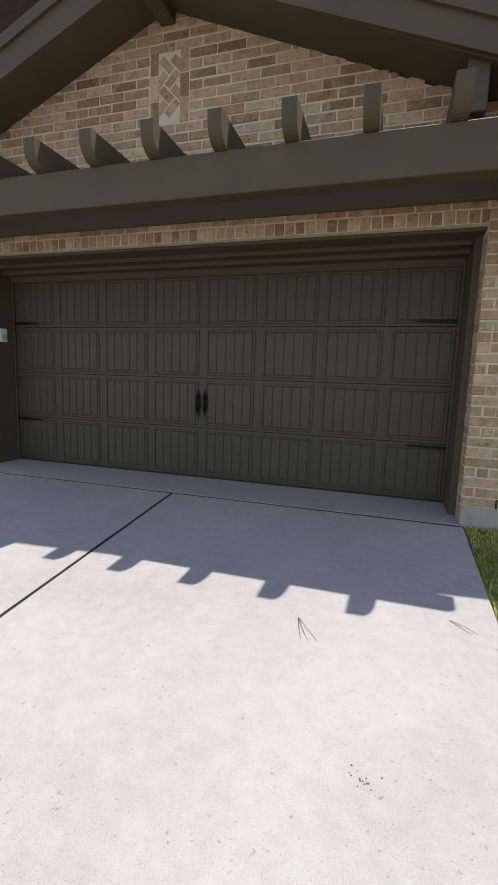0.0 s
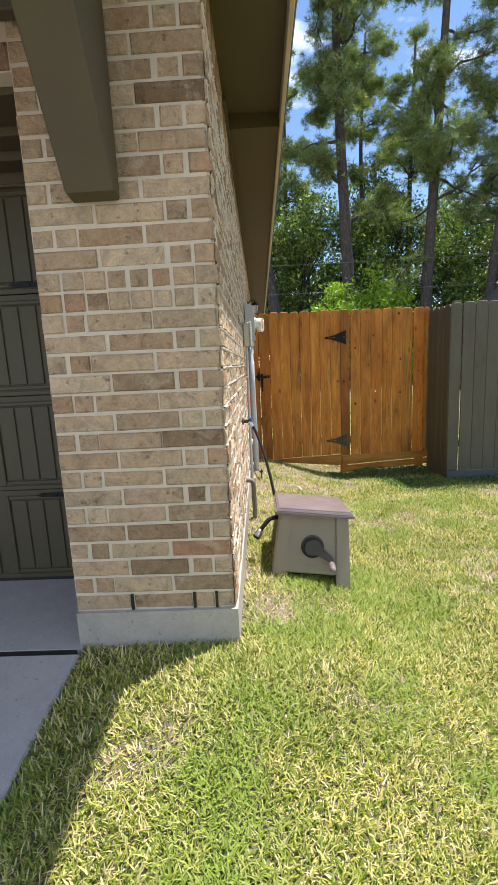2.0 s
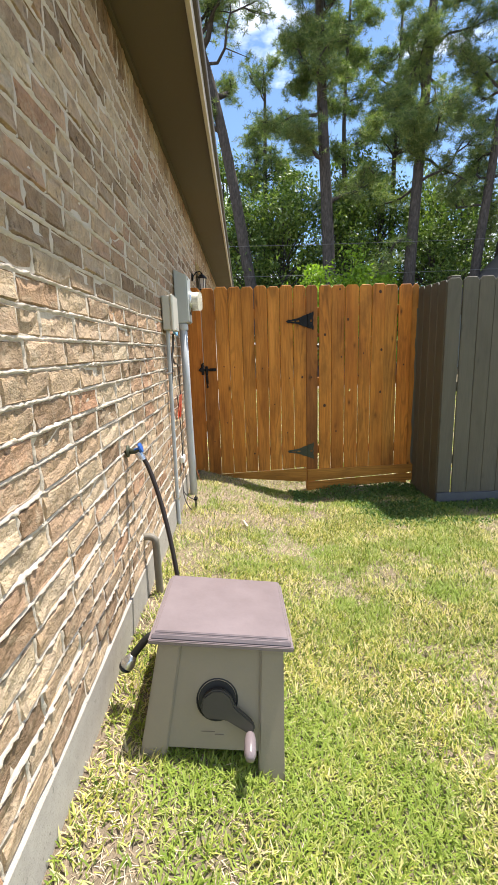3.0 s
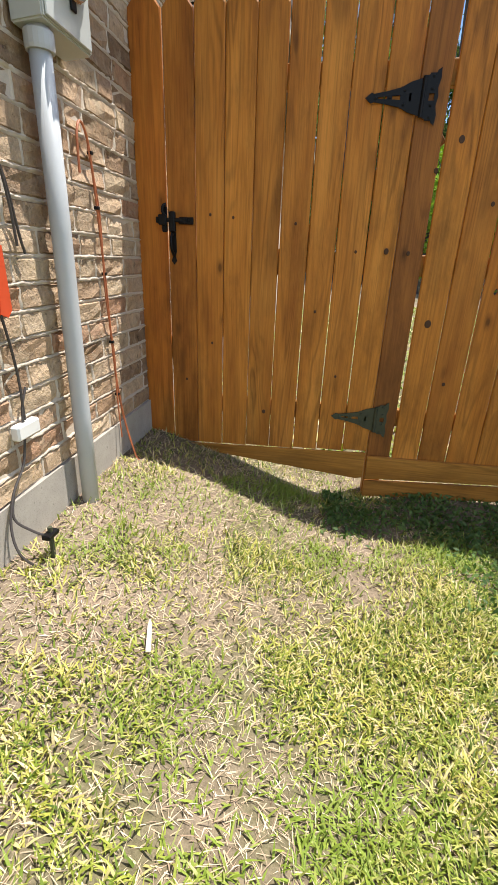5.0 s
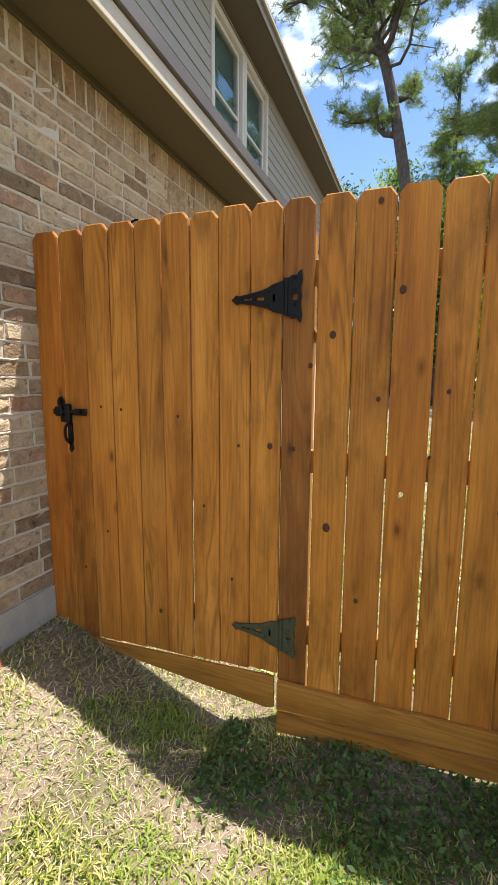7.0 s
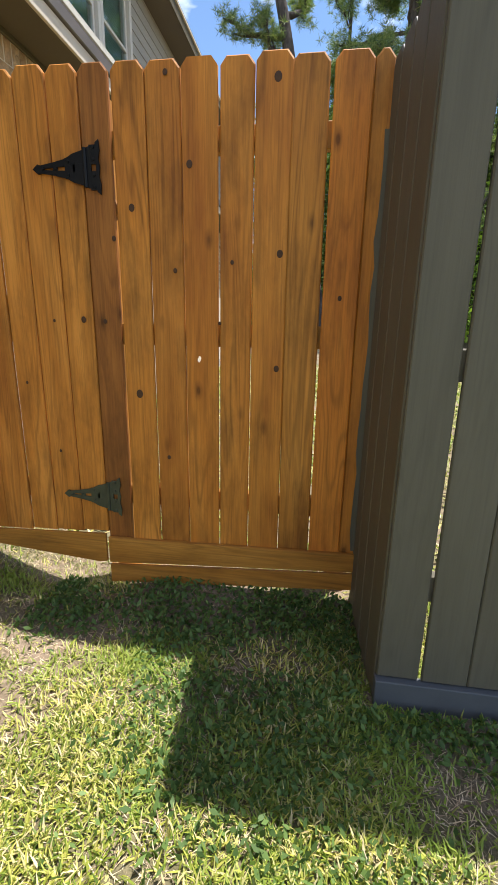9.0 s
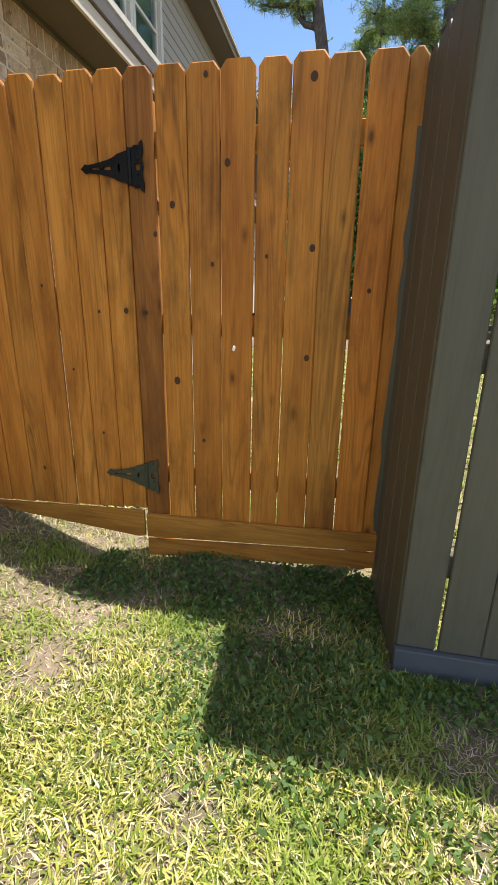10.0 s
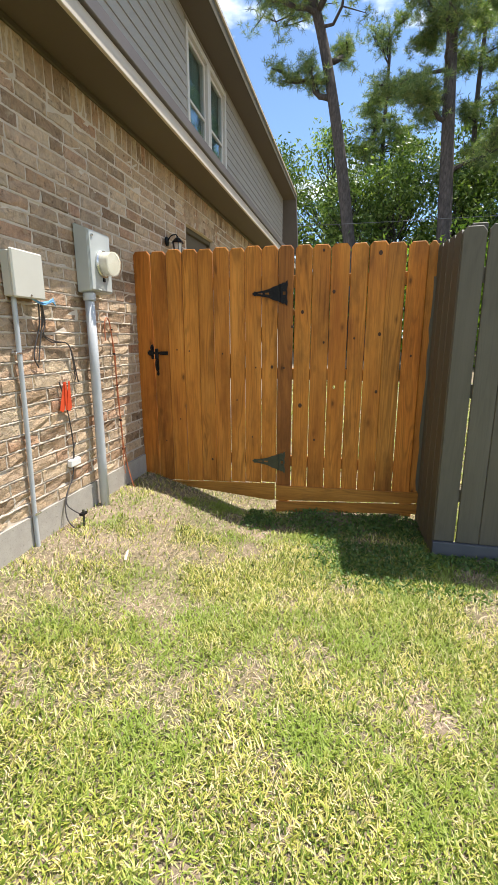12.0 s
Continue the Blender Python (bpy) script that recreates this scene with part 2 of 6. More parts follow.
WOODD = mk_wood("cedar_dark_heart", (0.215, 0.084, 0.020), (0.345, 0.140, 0.032), (0.47, 0.205, 0.050))
WOODB = mk_wood("cedar_board_stain", (0.25, 0.100, 0.017), (0.38, 0.168, 0.030), (0.46, 0.222, 0.050), knots=False)
GREYW = mk_wood("grey_fence_paint", (0.096, 0.087, 0.066), (0.110, 0.100, 0.076), (0.121, 0.109, 0.084), contrast=0.3)
SLATE = plain("slate_blue_paint", (0.085, 0.090, 0.100), 0.7, var=0.15)
KNOT = plain("wood_knot", (0.070, 0.032, 0.014), 0.7, var=0.3, scale=40)
IRON = plain("black_iron", (0.012, 0.012, 0.013), 0.45, 0.6, var=0.2)
IRONG = plain("stained_iron", (0.062, 0.066, 0.040), 0.6, 0.2, var=0.25, scale=25)
SOIL = mk_soil()
GRASS = mk_blades("grass_blade", trans=0.15, stops=[(0.0, (0.058, 0.100, 0.014)), (0.22, (0.165, 0.225, 0.026)), (0.48, (0.352, 0.372, 0.062)), (0.70, (0.520, 0.465, 0.125)), (0.86, (0.650, 0.550, 0.260)), (1.0, (0.760, 0.635, 0.400))], lush=(0.225, 0.305, 0.042), patch_scale=3.5)
STRAW = mk_blades("dry_straw", [(0.0, (0.30, 0.215, 0.155)), (0.5, (0.58, 0.445, 0.310)), (1.0, (0.76, 0.645, 0.49))], 0.8, 0.1, patch_scale=4.0)
WEED = mk_blades("clover_leaf", [(0.0, (0.055, 0.110, 0.030)), (1.0, (0.175, 0.270, 0.080))])
NEEDLE = mk_blades("pine_needle", [(0.0, (0.065, 0.115, 0.050)), (0.55, (0.185, 0.265, 0.098)), (0.85, (0.330, 0.390, 0.140)), (1.0, (0.46, 0.43, 0.20))], 0.5, 0.3, patch_scale=0.7)
LEAF = mk_blades("broad_leaf", [(0.0, (0.045, 0.085, 0.020)), (0.6, (0.120, 0.195, 0.042)), (1.0, (0.32, 0.40, 0.11))], 0.45, 0.25, patch_scale=0.35)
MIDLEAF = mk_blades("light_leaf", [(0.0, (0.075, 0.125, 0.035)), (0.6, (0.18, 0.26, 0.07)), (1.0, (0.36, 0.43, 0.14))], 0.45, 0.45, patch_scale=0.35)
LIMEL = mk_blades("lime_leaf", [(0.0, (0.16, 0.27, 0.030)), (1.0, (0.32, 0.45, 0.060))], 0.45, 0.45)
BARK = mk_bark()
RESIN = plain("taupe_resin", (0.265, 0.222, 0.160), 0.55, var=0.08, scale=5, bmp=0.15)
RESINL = plain("mauve_brown_resin", (0.200, 0.160, 0.162), 0.22, var=0.16, scale=7, bmp=0.1)
RUBBER = plain("black_rubber", (0.018, 0.017, 0.016), 0.5, var=0.2)
POTB = plain("black_pot_plastic", (0.005, 0.005, 0.005), 0.45, var=0.2)
POTB.node_tree.nodes["Principled BSDF"].inputs["Specular IOR Level"].default_value = 0.05
HOSE = plain("brown_hose", (0.026, 0.018, 0.014), 0.5, var=0.2)
CHROME = plain("dull_chrome", (0.62, 0.62, 0.60), 0.25, 0.9, var=0.1)
PVC = plain("grey_pvc", (0.468, 0.481, 0.488), 0.45, var=0.07)
METALB = plain("meter_box_grey", (0.468, 0.481, 0.455), 0.5, 0.1, var=0.06)
PLASTB = plain("beige_plastic", (0.528, 0.504, 0.432), 0.5, var=0.05)
IVORY = plain("ivory_plastic", (0.46, 0.44, 0.36), 0.4, var=0.06)
MGLASS = mk_glass("meter_glass", (0.98, 0.98, 0.95))
ORANGE = plain("orange_tag", (0.80, 0.10, 0.035), 0.5, var=0.1)
CORD = plain("orange_brown_cord", (0.42, 0.13, 0.05), 0.6, var=0.2)
BLUE = plain("blue_wire", (0.16, 0.38, 0.62), 0.5, var=0.1)
BLACKW = plain("black_wire", (0.06, 0.05, 0.045), 0.5, var=0.2)
VENT = plain("taupe_pipe", (0.19, 0.165, 0.125), 0.55, var=0.1)
CRANK = plain("dark_olive_resin", (0.050, 0.043, 0.033), 0.5, var=0.1)
TAPBLUE = plain("tap_blue_paint", (0.03, 0.12, 0.42), 0.4, var=0.15)
CABLE = plain("grey_cable", (0.16, 0.16, 0.16), 0.6)
NEIGH = plain("neighbour_siding", (0.36, 0.39, 0.38), 0.8, var=0.06)
WHITE = plain("white_paint", (0.74, 0.73, 0.70), 0.5, var=0.05)
CLEARL = plain("lamp_glass", (0.55, 0.52, 0.45), 0.2, var=0.1)
TWIG = plain("dry_twig", (0.16, 0.10, 0.06), 0.9, var=0.3)
DLEAF = mk_blades("fallen_leaf", [(0.0, (0.20, 0.085, 0.040)), (0.5, (0.30, 0.15, 0.07)), (1.0, (0.34, 0.25, 0.12))], 0.8, 0.1)


# ---- building helpers ----
def empty(name, loc, label="", category="", group="", kind=""):
    ob = new(name)
    ob.empty_display_size = 0.1
    ob.location = loc
    return tagged(ob, label, category, group, kind)


def origin_of(ob):
    p = Vector((0, 0, 0))
    while ob is not None:
        p += ob.location
        ob = ob.parent
    return p


def shade(me, smooth):
    if smooth:
        for p in me.polygons:
            p.use_smooth = True


def part(name, bm, material, parent=None, label="", smooth=False, at=None):
    """Links a bmesh, in world metres, as one mesh object under a thing or part; its own origin lies at `at`."""
    o = origin_of(parent) if parent else Vector((0, 0, 0))
    at = Vector(at) if at is not None else o
    bm.transform(Matrix.Translation(-at))
    me = bpy.data.meshes.new(name)
    bm.to_mesh(me)
    bm.free()
    me.materials.append(material)
    shade(me, smooth)
    ob = new(name, me)
    ob.location = at - o
    ob.parent = parent
    return tagged(ob, label)


def solid(name, bm, material, label, category, kind="", group="", smooth=False, at=(0, 0, 0)):
    return tagged(part(name, bm, material, None, "", smooth, at), label, category, group, kind)


def box(bm, a, b, bevel=0.0, m=None):
    c = [(a[k] + b[k]) / 2 for k in range(3)]
    s = [abs(b[k] - a[k]) for k in range(3)]
    mat = Matrix.Translation(c) @ Matrix.Diagonal((*s, 1))
    if m is not None:
        mat = m @ mat
    r = bmesh.ops.create_cube(bm, size=1, matrix=mat)
    if bevel > 0:
        es = {e for v in r["verts"] for e in v.link_edges}
        bmesh.ops.bevel(bm, geom=list(es), offset=bevel, segments=1, affect='EDGES')
    return bm


def boxes(*items, bevel=0.0):
    bm = bmesh.new()
    for a, b in items:
        box(bm, a, b, bevel)
    return bm


def prism(bm, outline, axis, lo, hi):
    """A flat outline in the two other axes, pushed out along `axis` from lo to hi."""
    def put(p, w):
        q = list(p)
        q.insert("xyz".index(axis), w)
        return bm.verts.new(q)
    f0 = [put(p, lo) for p in outline]
    f1 = [put(p, hi) for p in outline]
    n = len(outline)
    bm.faces.new(f0)
    bm.faces.new(f1[::-1])
    for k in range(n):
        bm.faces.new((f0[k], f1[k], f1[(k + 1) % n], f0[(k + 1) % n]))
    bmesh.ops.recalc_face_normals(bm, faces=bm.faces)
    return bm


def tube(bm, pts, radii, n=10, caps=True):
    pts = [Vector(p) for p in pts]
    if isinstance(radii, (int, float)):
        radii = [radii] * len(pts)
    rings = []
    prev = None
    for k, p in enumerate(pts):
        d = (pts[min(k + 1, len(pts) - 1)] - pts[max(k - 1, 0)]).normalized()
        if prev is None:
            u = d.orthogonal().normalized()
        else:
            u = (prev - d * prev.dot(d))
            u = u.normalized() if u.length > 1e-6 else d.orthogonal().normalized()
        prev = u
        w = d.cross(u)
        rings.append([bm.verts.new(p + (u * math.cos(2 * math.pi * j / n) + w * math.sin(2 * math.pi * j / n)) * radii[k]) for j in range(n)])
    for a, b in zip(rings, rings[1:]):
        for j in range(n):
            bm.faces.new((a[j], a[(j + 1) % n], b[(j + 1) % n], b[j]))
    if caps:
        bm.faces.new(rings[0][::-1])
        bm.faces.new(rings[-1])
    return bm


def curve_pts(ctrl, steps=6):
    """A smooth line through the control points."""
    c = [Vector(p) for p in ctrl]
    c = [c[0] * 2 - c[1]] + c + [c[-1] * 2 - c[-2]]
    out = []
    for k in range(1, len(c) - 2):
        for s in range(steps):
            u = s / steps
            p0, p1, p2, p3 = c[k - 1:k + 3]
            out.append(0.5 * ((2 * p1) + (p2 - p0) * u + (2 * p0 - 5 * p1 + 4 * p2 - p3) * u * u + (3 * p1 - p0 - 3 * p2 + p3) * u ** 3))
    out.append(c[-2])
    return out


def lathe(bm, profile, m=None, n=24):
    """Turns a profile of (radius, height) round z."""
    rings = []
    for r, z in profile:
        rings.append([bm.verts.new(((m or Matrix()) @ Vector((r * math.cos(2 * math.pi * j / n), r * math.sin(2 * math.pi * j / n), z)))) for j in range(n)])
    for a, b in zip(rings, rings[1:]):
        for j in range(n):
            bm.faces.new((a[j], a[(j + 1) % n], b[(j + 1) % n], b[j]))
    bm.faces.new(rings[0][::-1])
    bm.faces.new(rings[-1])
    return bm


def raw_mesh(name, verts, loops, sizes, material):
    me = bpy.data.meshes.new(name)
    me.vertices.add(len(verts))
    me.vertices.foreach_set("co", np.asarray(verts, dtype=np.float32).ravel())
    me.loops.add(len(loops))
    me.loops.foreach_set("vertex_index", np.asarray(loops, dtype=np.int32))
    sizes = np.asarray(sizes, dtype=np.int32)
    me.polygons.add(len(sizes))
    me.polygons.foreach_set("loop_start", np.concatenate(([0], np.cumsum(sizes)[:-1])).astype(np.int32))
    me.update(calc_edges=True)
    me.validate()
    me.materials.append(material)
    return me


def ss(e0, e1, v):
    u = np.clip((v - e0) / (e1 - e0), 0, 1)
    return u * u * (3 - 2 * u)


# ---- lie of the land ----
WX, WY = 1.288, 3.84          # the house corner: side wall's face and front wall's face
EDGE = 0.597                  # drive edge


def drive_z(y):
    return np.where(y > 1.0, 0.262 - 0.10 * (3.77 - y), -0.015 - 0.05 * (1.0 - y))


def wobble(x, y):
    return 0.010 * np.sin(2.3 * x + 1.1 * y + 1) + 0.008 * np.sin(-1.7 * x + 3.1 * y) + 0.004 * np.sin(7 * x + 2 * y) + 0.004 * np.sin(3 * x - 8 * y)


def land(x, y):
    x, y = np.asarray(x, float), np.asarray(y, float)
    q = ss(3.1, 3.9, y)
    zw = 0.245 * q + (drive_z(y) - 0.02) * (1 - q)
    far = np.where(y > 3.84, 0.055 - 0.022 * np.clip(y - 3.84, 0, 4.6), 0.055 - 0.10 * np.minimum(3.84 - y, 3.2) - 0.04 * np.maximum(3.84 - y - 3.2, 0))
    z = far + (zw - far) * (1 - ss(1.25, 2.5, x))
    z = z - 0.030 * ss(1.30, 1.55, x) * (1 - ss(2.45, 2.75, x)) * np.exp(-((y - 8.0) ** 2) / 0.09) + 0.04 * ss(2.6, 2.85, x) * np.exp(-((y - 8.0) ** 2) / 0.03) - 0.02 * np.exp(-((x - 2.3) ** 2) / 0.08 - ((y - 8.0) ** 2) / 0.03)
    return np.maximum(z + wobble(x, y), -1.2)


# ---- ground ----
def build_ground():
    xs = np.concatenate((np.array([-900, -300, -100, -40, -15, -8, -5]), np.linspace(-4.5, 0.4, 8), np.linspace(0.55, 7, 87), np.array([7.5, 8.5, 10, 13, 18, 26, 40, 100, 300, 900])))
    ys = np.concatenate((np.array([-900, -300, -100, -40, -15, -8, -4, -2, -1]), np.linspace(0, 8.6, 116), np.array([9, 10, 12, 15, 20, 26, 34, 45, 60, 100, 300, 1500])))
    X, Y = np.meshgrid(xs, ys)
    Z = land(X, Y)
    Z = np.where((X < EDGE - 0.01) & (Y < WY), drive_z(Y) - 0.10, Z)
    Z = np.where((X < WX - 0.02) & (Y >= WY), 0.15, Z)
    nx, ny = len(xs), len(ys)
    V = np.stack((X.ravel(), Y.ravel(), Z.ravel()), 1)
    i, j = np.meshgrid(np.arange(nx - 1), np.arange(ny - 1))
    a = (j * nx + i).ravel()
    L = np.stack((a, a + 1, a + nx + 1, a + nx), 1).ravel()
    me = raw_mesh("ground", V, L, np.full(len(a), 4), SOIL)
    shade(me, True)
    tagged(new("ground", me), "sunlit lawn soil with bare and dry patches", "ground", "", "structure")


build_ground()


def slab(name, x0, x1, y0, y1, zf, parent, thick=0.12):
    """A concrete slab with eased edges whose top follows zf(y)."""
    bm = bmesh.new()
    ys = [y0] + [y for y in (1.0,) if y0 < y < y1] + [y1]
    r = 0.008
    cols = []
    for y in ys:
        e = r if y == y0 else (-r if y == y1 else 0)
        z = float(zf(y + e))
        ring = [(x0, y, z - thick), (x0, y, z - r), (x0 + r, y + e, z - 0), (x1 - r, y + e, z - 0), (x1, y, z - r), (x1, y, z - thick)]
        cols.append([bm.verts.new(p) for p in ring])
    for a, b in zip(cols, cols[1:]):
        for k in range(5):
            bm.faces.new((a[k], a[k + 1], b[k + 1], b[k]))
    bm.faces.new(cols[0])
    bm.faces.new(cols[-1][::-1])
    bmesh.ops.recalc_face_normals(bm, faces=bm.faces)
    return part(name, bm, CONCRETE, parent)


drive = empty("driveway", (-1.8, 2.0, 0.0), "pale broom-finished concrete driveway with dark joints", "driveway", kind="structure")
for x0, x1 in ((-1.972, EDGE), (-4.75, -1.990)):
    slab("slab", x0, x1, -1.5, 3.755, drive_z, drive)
    slab("slab", x0, x1, -6.5, -1.512, drive_z, drive)
slab("apron_slab", -4.7, EDGE - 0.005, 3.775, 4.6, lambda y: 0.264 + 0.012 * (y - 3.775), drive)
bm = boxes(((-4.69, 3.745, 0.12), (0.575, 3.785, 0.2590)))
part("joint_filler", bm, RUBBER, drive, "black expansion joint strip")
bm = bmesh.new()
prism(bm, [(-6.5, -0.55), (-6.5, float(drive_z(np.array(-6.5))) - 0.004), (1.0, float(drive_z(np.array(1.0))) - 0.004), (3.76, float(drive_z(np.array(3.76))) - 0.004), (3.76, 0.0)], "x", -2.005, -1.957)
part("joint_filler", bm, RUBBER, drive, "black expansion joint strip")

# ---- brickwork ----
COURSE, Z0 = 0.0813, 0.412
GAP = 0.0125


def brick_shape(l, h, d, rnd, rough=0.0):
    """Corners and faces of one tumbled brick: u along, v up, w out of the wall; rough gives the face dents and a tilt."""
    j = lambda s: rnd.uniform(-s, s)
    e = 0.005
    V = [(0, 0, -0.004), (l, 0, -0.004), (l, h, -0.004), (0, h, -0.004)]
    V += [(j(.0025), j(.0025), d - e + j(.0015)), (l + j(.0025), j(.0025), d - e + j(.0015)), (l + j(.0025), h + j(.0025), d - e + j(.0015)), (j(.0025), h + j(.0025), d - e + j(.0015))]
    nu = (4 if l > 0.15 else 3) if rough else 2
    nv = 3 if rough else 2
    tilt = j(rough * 1.0)
    k0 = len(V)
    for b in range(nv):
        for a in range(nu):
            u, v = a / (nu - 1), b / (nv - 1)
            ju = j(0.006) if 0 < a < nu - 1 else 0
            V.append((e + (l - 2 * e) * u + ju, e + (h - 2 * e) * v, d + j(0.0015 + rough) + tilt * (v - 0.5)))
    F = [(0, 1, 5, 4), (1, 2, 6, 5), (2, 3, 7, 6), (3, 0, 4, 7)]
    for b in range(nv - 1):
        for a in range(nu - 1):
            p = k0 + b * nu + a
            F.append((p, p + 1, p + nu + 1, p + nu))
    low = [k0 + a for a in range(nu)]
    top = [k0 + (nv - 1) * nu + a for a in range(nu)]
    lef = [k0 + b * nu for b in range(nv)]
    rig = [k0 + b * nu + nu - 1 for b in range(nv)]
    F.append((4, 5, *low[::-1]))
    F.append((6, 7, *top))
    F.append((5, 6, *rig[::-1]))
    F.append((7, 4, *lef))
    return V, F


class Bricks:
    """Lays bricks on a wall face: origin, direction along it and outward normal."""

    def __init__(self, origin, along, out, parent, seed, rough=0.0):
        self.rough = rough
        o, a, n = Vector(origin), Vector(along), Vector(out)
        self.m = Matrix.Translation(o) @ Matrix((a, Vector((0, 0, 1)), n)).transposed().to_4x4()
        self.flip = a.cross(Vector((0, 0, 1))).dot(n) < 0
        self.parent, self.rnd, self.shared, self.V, self.F, self.count = parent, random.Random(seed), {}, [], [], 0

    def lay(self, u, v, l, h, single, d=0.0, turn=0.0):
        rnd = self.rnd
        depth = 0.0045 + d + rnd.uniform(-0.002, 0.003)
        loc = Matrix.Translation((u, v, 0)) @ Matrix.Rotation(rnd.uniform(-0.006, 0.006) + turn, 4, 'Z')
        if single and self.count < 320:
            key = (round(l, 2), round(h, 2), rnd.randrange(7))
            if key not in self.shared:
                V, F = brick_shape(l, h, 0.0, rnd, self.rough)
                me = bpy.data.meshes.new("brick")
                me.from_pydata([(x, y, z) for x, y, z in V], [], F if not self.flip else [f[::-1] for f in F])
                me.materials.append(BRICK)
                self.shared[key] = me
            ob = new("brick", self.shared[key])
            ob.parent = self.parent
            ob.matrix_parent_inverse = Matrix.Translation(-origin_of(self.parent))
            ob.matrix_basis = self.m @ loc @ Matrix.Translation((0, 0, depth))
            self.count += 1
        else:
            V, F = brick_shape(l, h, depth, rnd, self.rough)
            k = len(self.V)
            for p in V:
                self.V.append(self.m @ (loc @ Vector(p)))
            self.F += [tuple(k + i for i in (f if not self.flip else f[::-1])) for f in F]

    def finish(self):
        if not self.F:
            return
        me = bpy.data.meshes.new("brick_courses")
        o = origin_of(self.parent)
        me.from_pydata([tuple(v - o) for v in self.V], [], self.F)
        me.materials.append(BRICK)
        ob = new("brick_courses", me)
        ob.parent = self.parent
        tagged(ob, kind="stuff")


# ---- house: walls ----
OPL, OPR, OPT = -4.62, 0.575, 2.585     # garage opening
GX, GZ, SL = -2.09, 4.48, 0.415         # gable peak under the rake, slope
EAVX = 1.655


def rake_z(x):
    return GZ - SL * abs(x - GX)


wall_front = empty("wall_front", (-2.0, WY, 0.4), "tan and brown brick garage front with gable", "wall", kind="structure")
bm = bmesh.new()
left = 2 * GX - WX
prism(bm, [(left, 0.30), (OPL, 0.30), (OPL, OPT), (OPR, OPT), (OPR, 0.30), (WX - 0.012, 0.30), (WX - 0.012, rake_z(WX)), (GX, GZ + 0.02), (left, rake_z(left))], "y", WY, WY + 0.22)
part("mortar_bed", bm, MORTAR, wall_front)
bm = bmesh.new()
prism(bm, [(OPR, -0.25), (WX - 0.2, -0.25), (WX - 0.2, Z0), (OPR, Z0)], "y", WY - 0.022, WY + 0.221)
prism(bm, [(left, -0.25), (OPL, -0.25), (OPL, Z0), (left, Z0)], "y", WY - 0.022, WY + 0.2)
solid("foundation_front", bm, FOUND, "weathered grey concrete foundation under the brick pier", "foundation", "structure")

wall_side = empty("wall_side", (WX, 6.0, 0.4), "sunlit tan brick side wall with rough mortar joints", "wall", kind="structure")
DY0, DY1, DZ = 9.22, 10.22, 2.63        # back door opening
bm = boxes(((WX - 0.22, WY + 0.005, 0.2), (WX, DY0, 3.1)), ((WX - 0.22, DY0, DZ), (WX, DY1, 3.1)), ((WX - 0.22, DY1, 0.2), (WX, 17.0, 3.1)))
part("mortar_bed", bm, MORTAR, wall_side)
bm = boxes(((WX - 0.2, WY - 0.022, -0.25), (WX + 0.016, 17.0, Z0)))
solid("foundation_side", bm, FOUND, "grey concrete foundation strip along the side wall", "foundation", "structure")
bm = boxes(((-5.6, 17.0, 0.1), (WX, 17.2, 3.1)), ((-5.6, WY + 0.25, 0.1), (-5.4, 17.0, 3.1)))
solid("wall_back", bm, SIDING, "plain painted back wall of the house", "wall", "structure")

# ---- house: eaves and roofs ----
bm = bmesh.new()
RY = 3.45
prism(bm, [(EAVX, 3.17), (GX, 3.17 + SL * (EAVX - GX)), (2 * GX - EAVX, 3.17), (2 * GX - EAVX + 0.25, 3.155), (GX, 3.17 + SL * (EAVX - GX) - 0.14), (EAVX - 0.25, 3.155)], "y", RY, 9.0)
solid("roof_garage", bm, SHINGLE, "dark shingled gable roof over the garage", "roof", "structure")
rake = empty("gable_rake", (GX, 3.2, GZ), "dark brown painted rake boards and sloping soffit of the gable", "trim", kind="structure")
for s in (1, -1):
    X = lambda x: GX + s * (x - GX)
    top = lambda x: 3.24 + SL * (EAVX - x)
    bm = bmesh.new()
    prism(bm, [(X(EAVX + 0.01), rake_z(EAVX) + 0.06), (X(EAVX + 0.01), top(EAVX)), (X(GX), top(GX)), (X(GX), GZ - 0.015)], "y", RY - 0.035, RY)
    part("rake_board", bm, TRIM, rake)
    bm = bmesh.new()
    prism(bm, [(X(EAVX + 0.012), top(EAVX) - 0.09), (X(EAVX + 0.012), top(EAVX) + 0.012), (X(GX), top(GX) + 0.012), (X(GX), top(GX) - 0.09)], "y", RY - 0.06, RY - 0.036)
    part("drip_trim", bm, TRIM, rake)
    bm = bmesh.new()
    prism(bm, [(X(EAVX - 0.02), rake_z(EAVX) + 0.05), (X(EAVX - 0.02), rake_z(EAVX) + 0.09), (X(GX), GZ + 0.03), (X(GX), GZ - 0.005)], "y", RY, WY + 0.02)
    part("rake_soffit", bm, TRIM, rake)
bm = boxes(((GX - 0.07, RY - 0.09, GZ - 0.12), (GX + 0.07, WY, GZ + 0.12)), bevel=0.008)
part("ridge_block", bm, TRIM, rake)
for bx in (0.36, 2 * GX - 0.36):
    bm = boxes(((bx - 0.07, RY + 0.04, rake_z(bx) - 0.28), (bx + 0.07, WY, rake_z(bx) + 0.05)), bevel=0.008)
    part("outlooker", bm, TRIM, rake)
eave = empty("side_eave", (EAVX, 8.0, 3.0), "tan soffit and fascia of the side eave", "eave", kind="structure")
bm = boxes(((WX - 0.05, 5.27, 3.035), (EAVX - 0.012, 17.3, 3.055)))
part("soffit", bm, SOFFIT, eave)
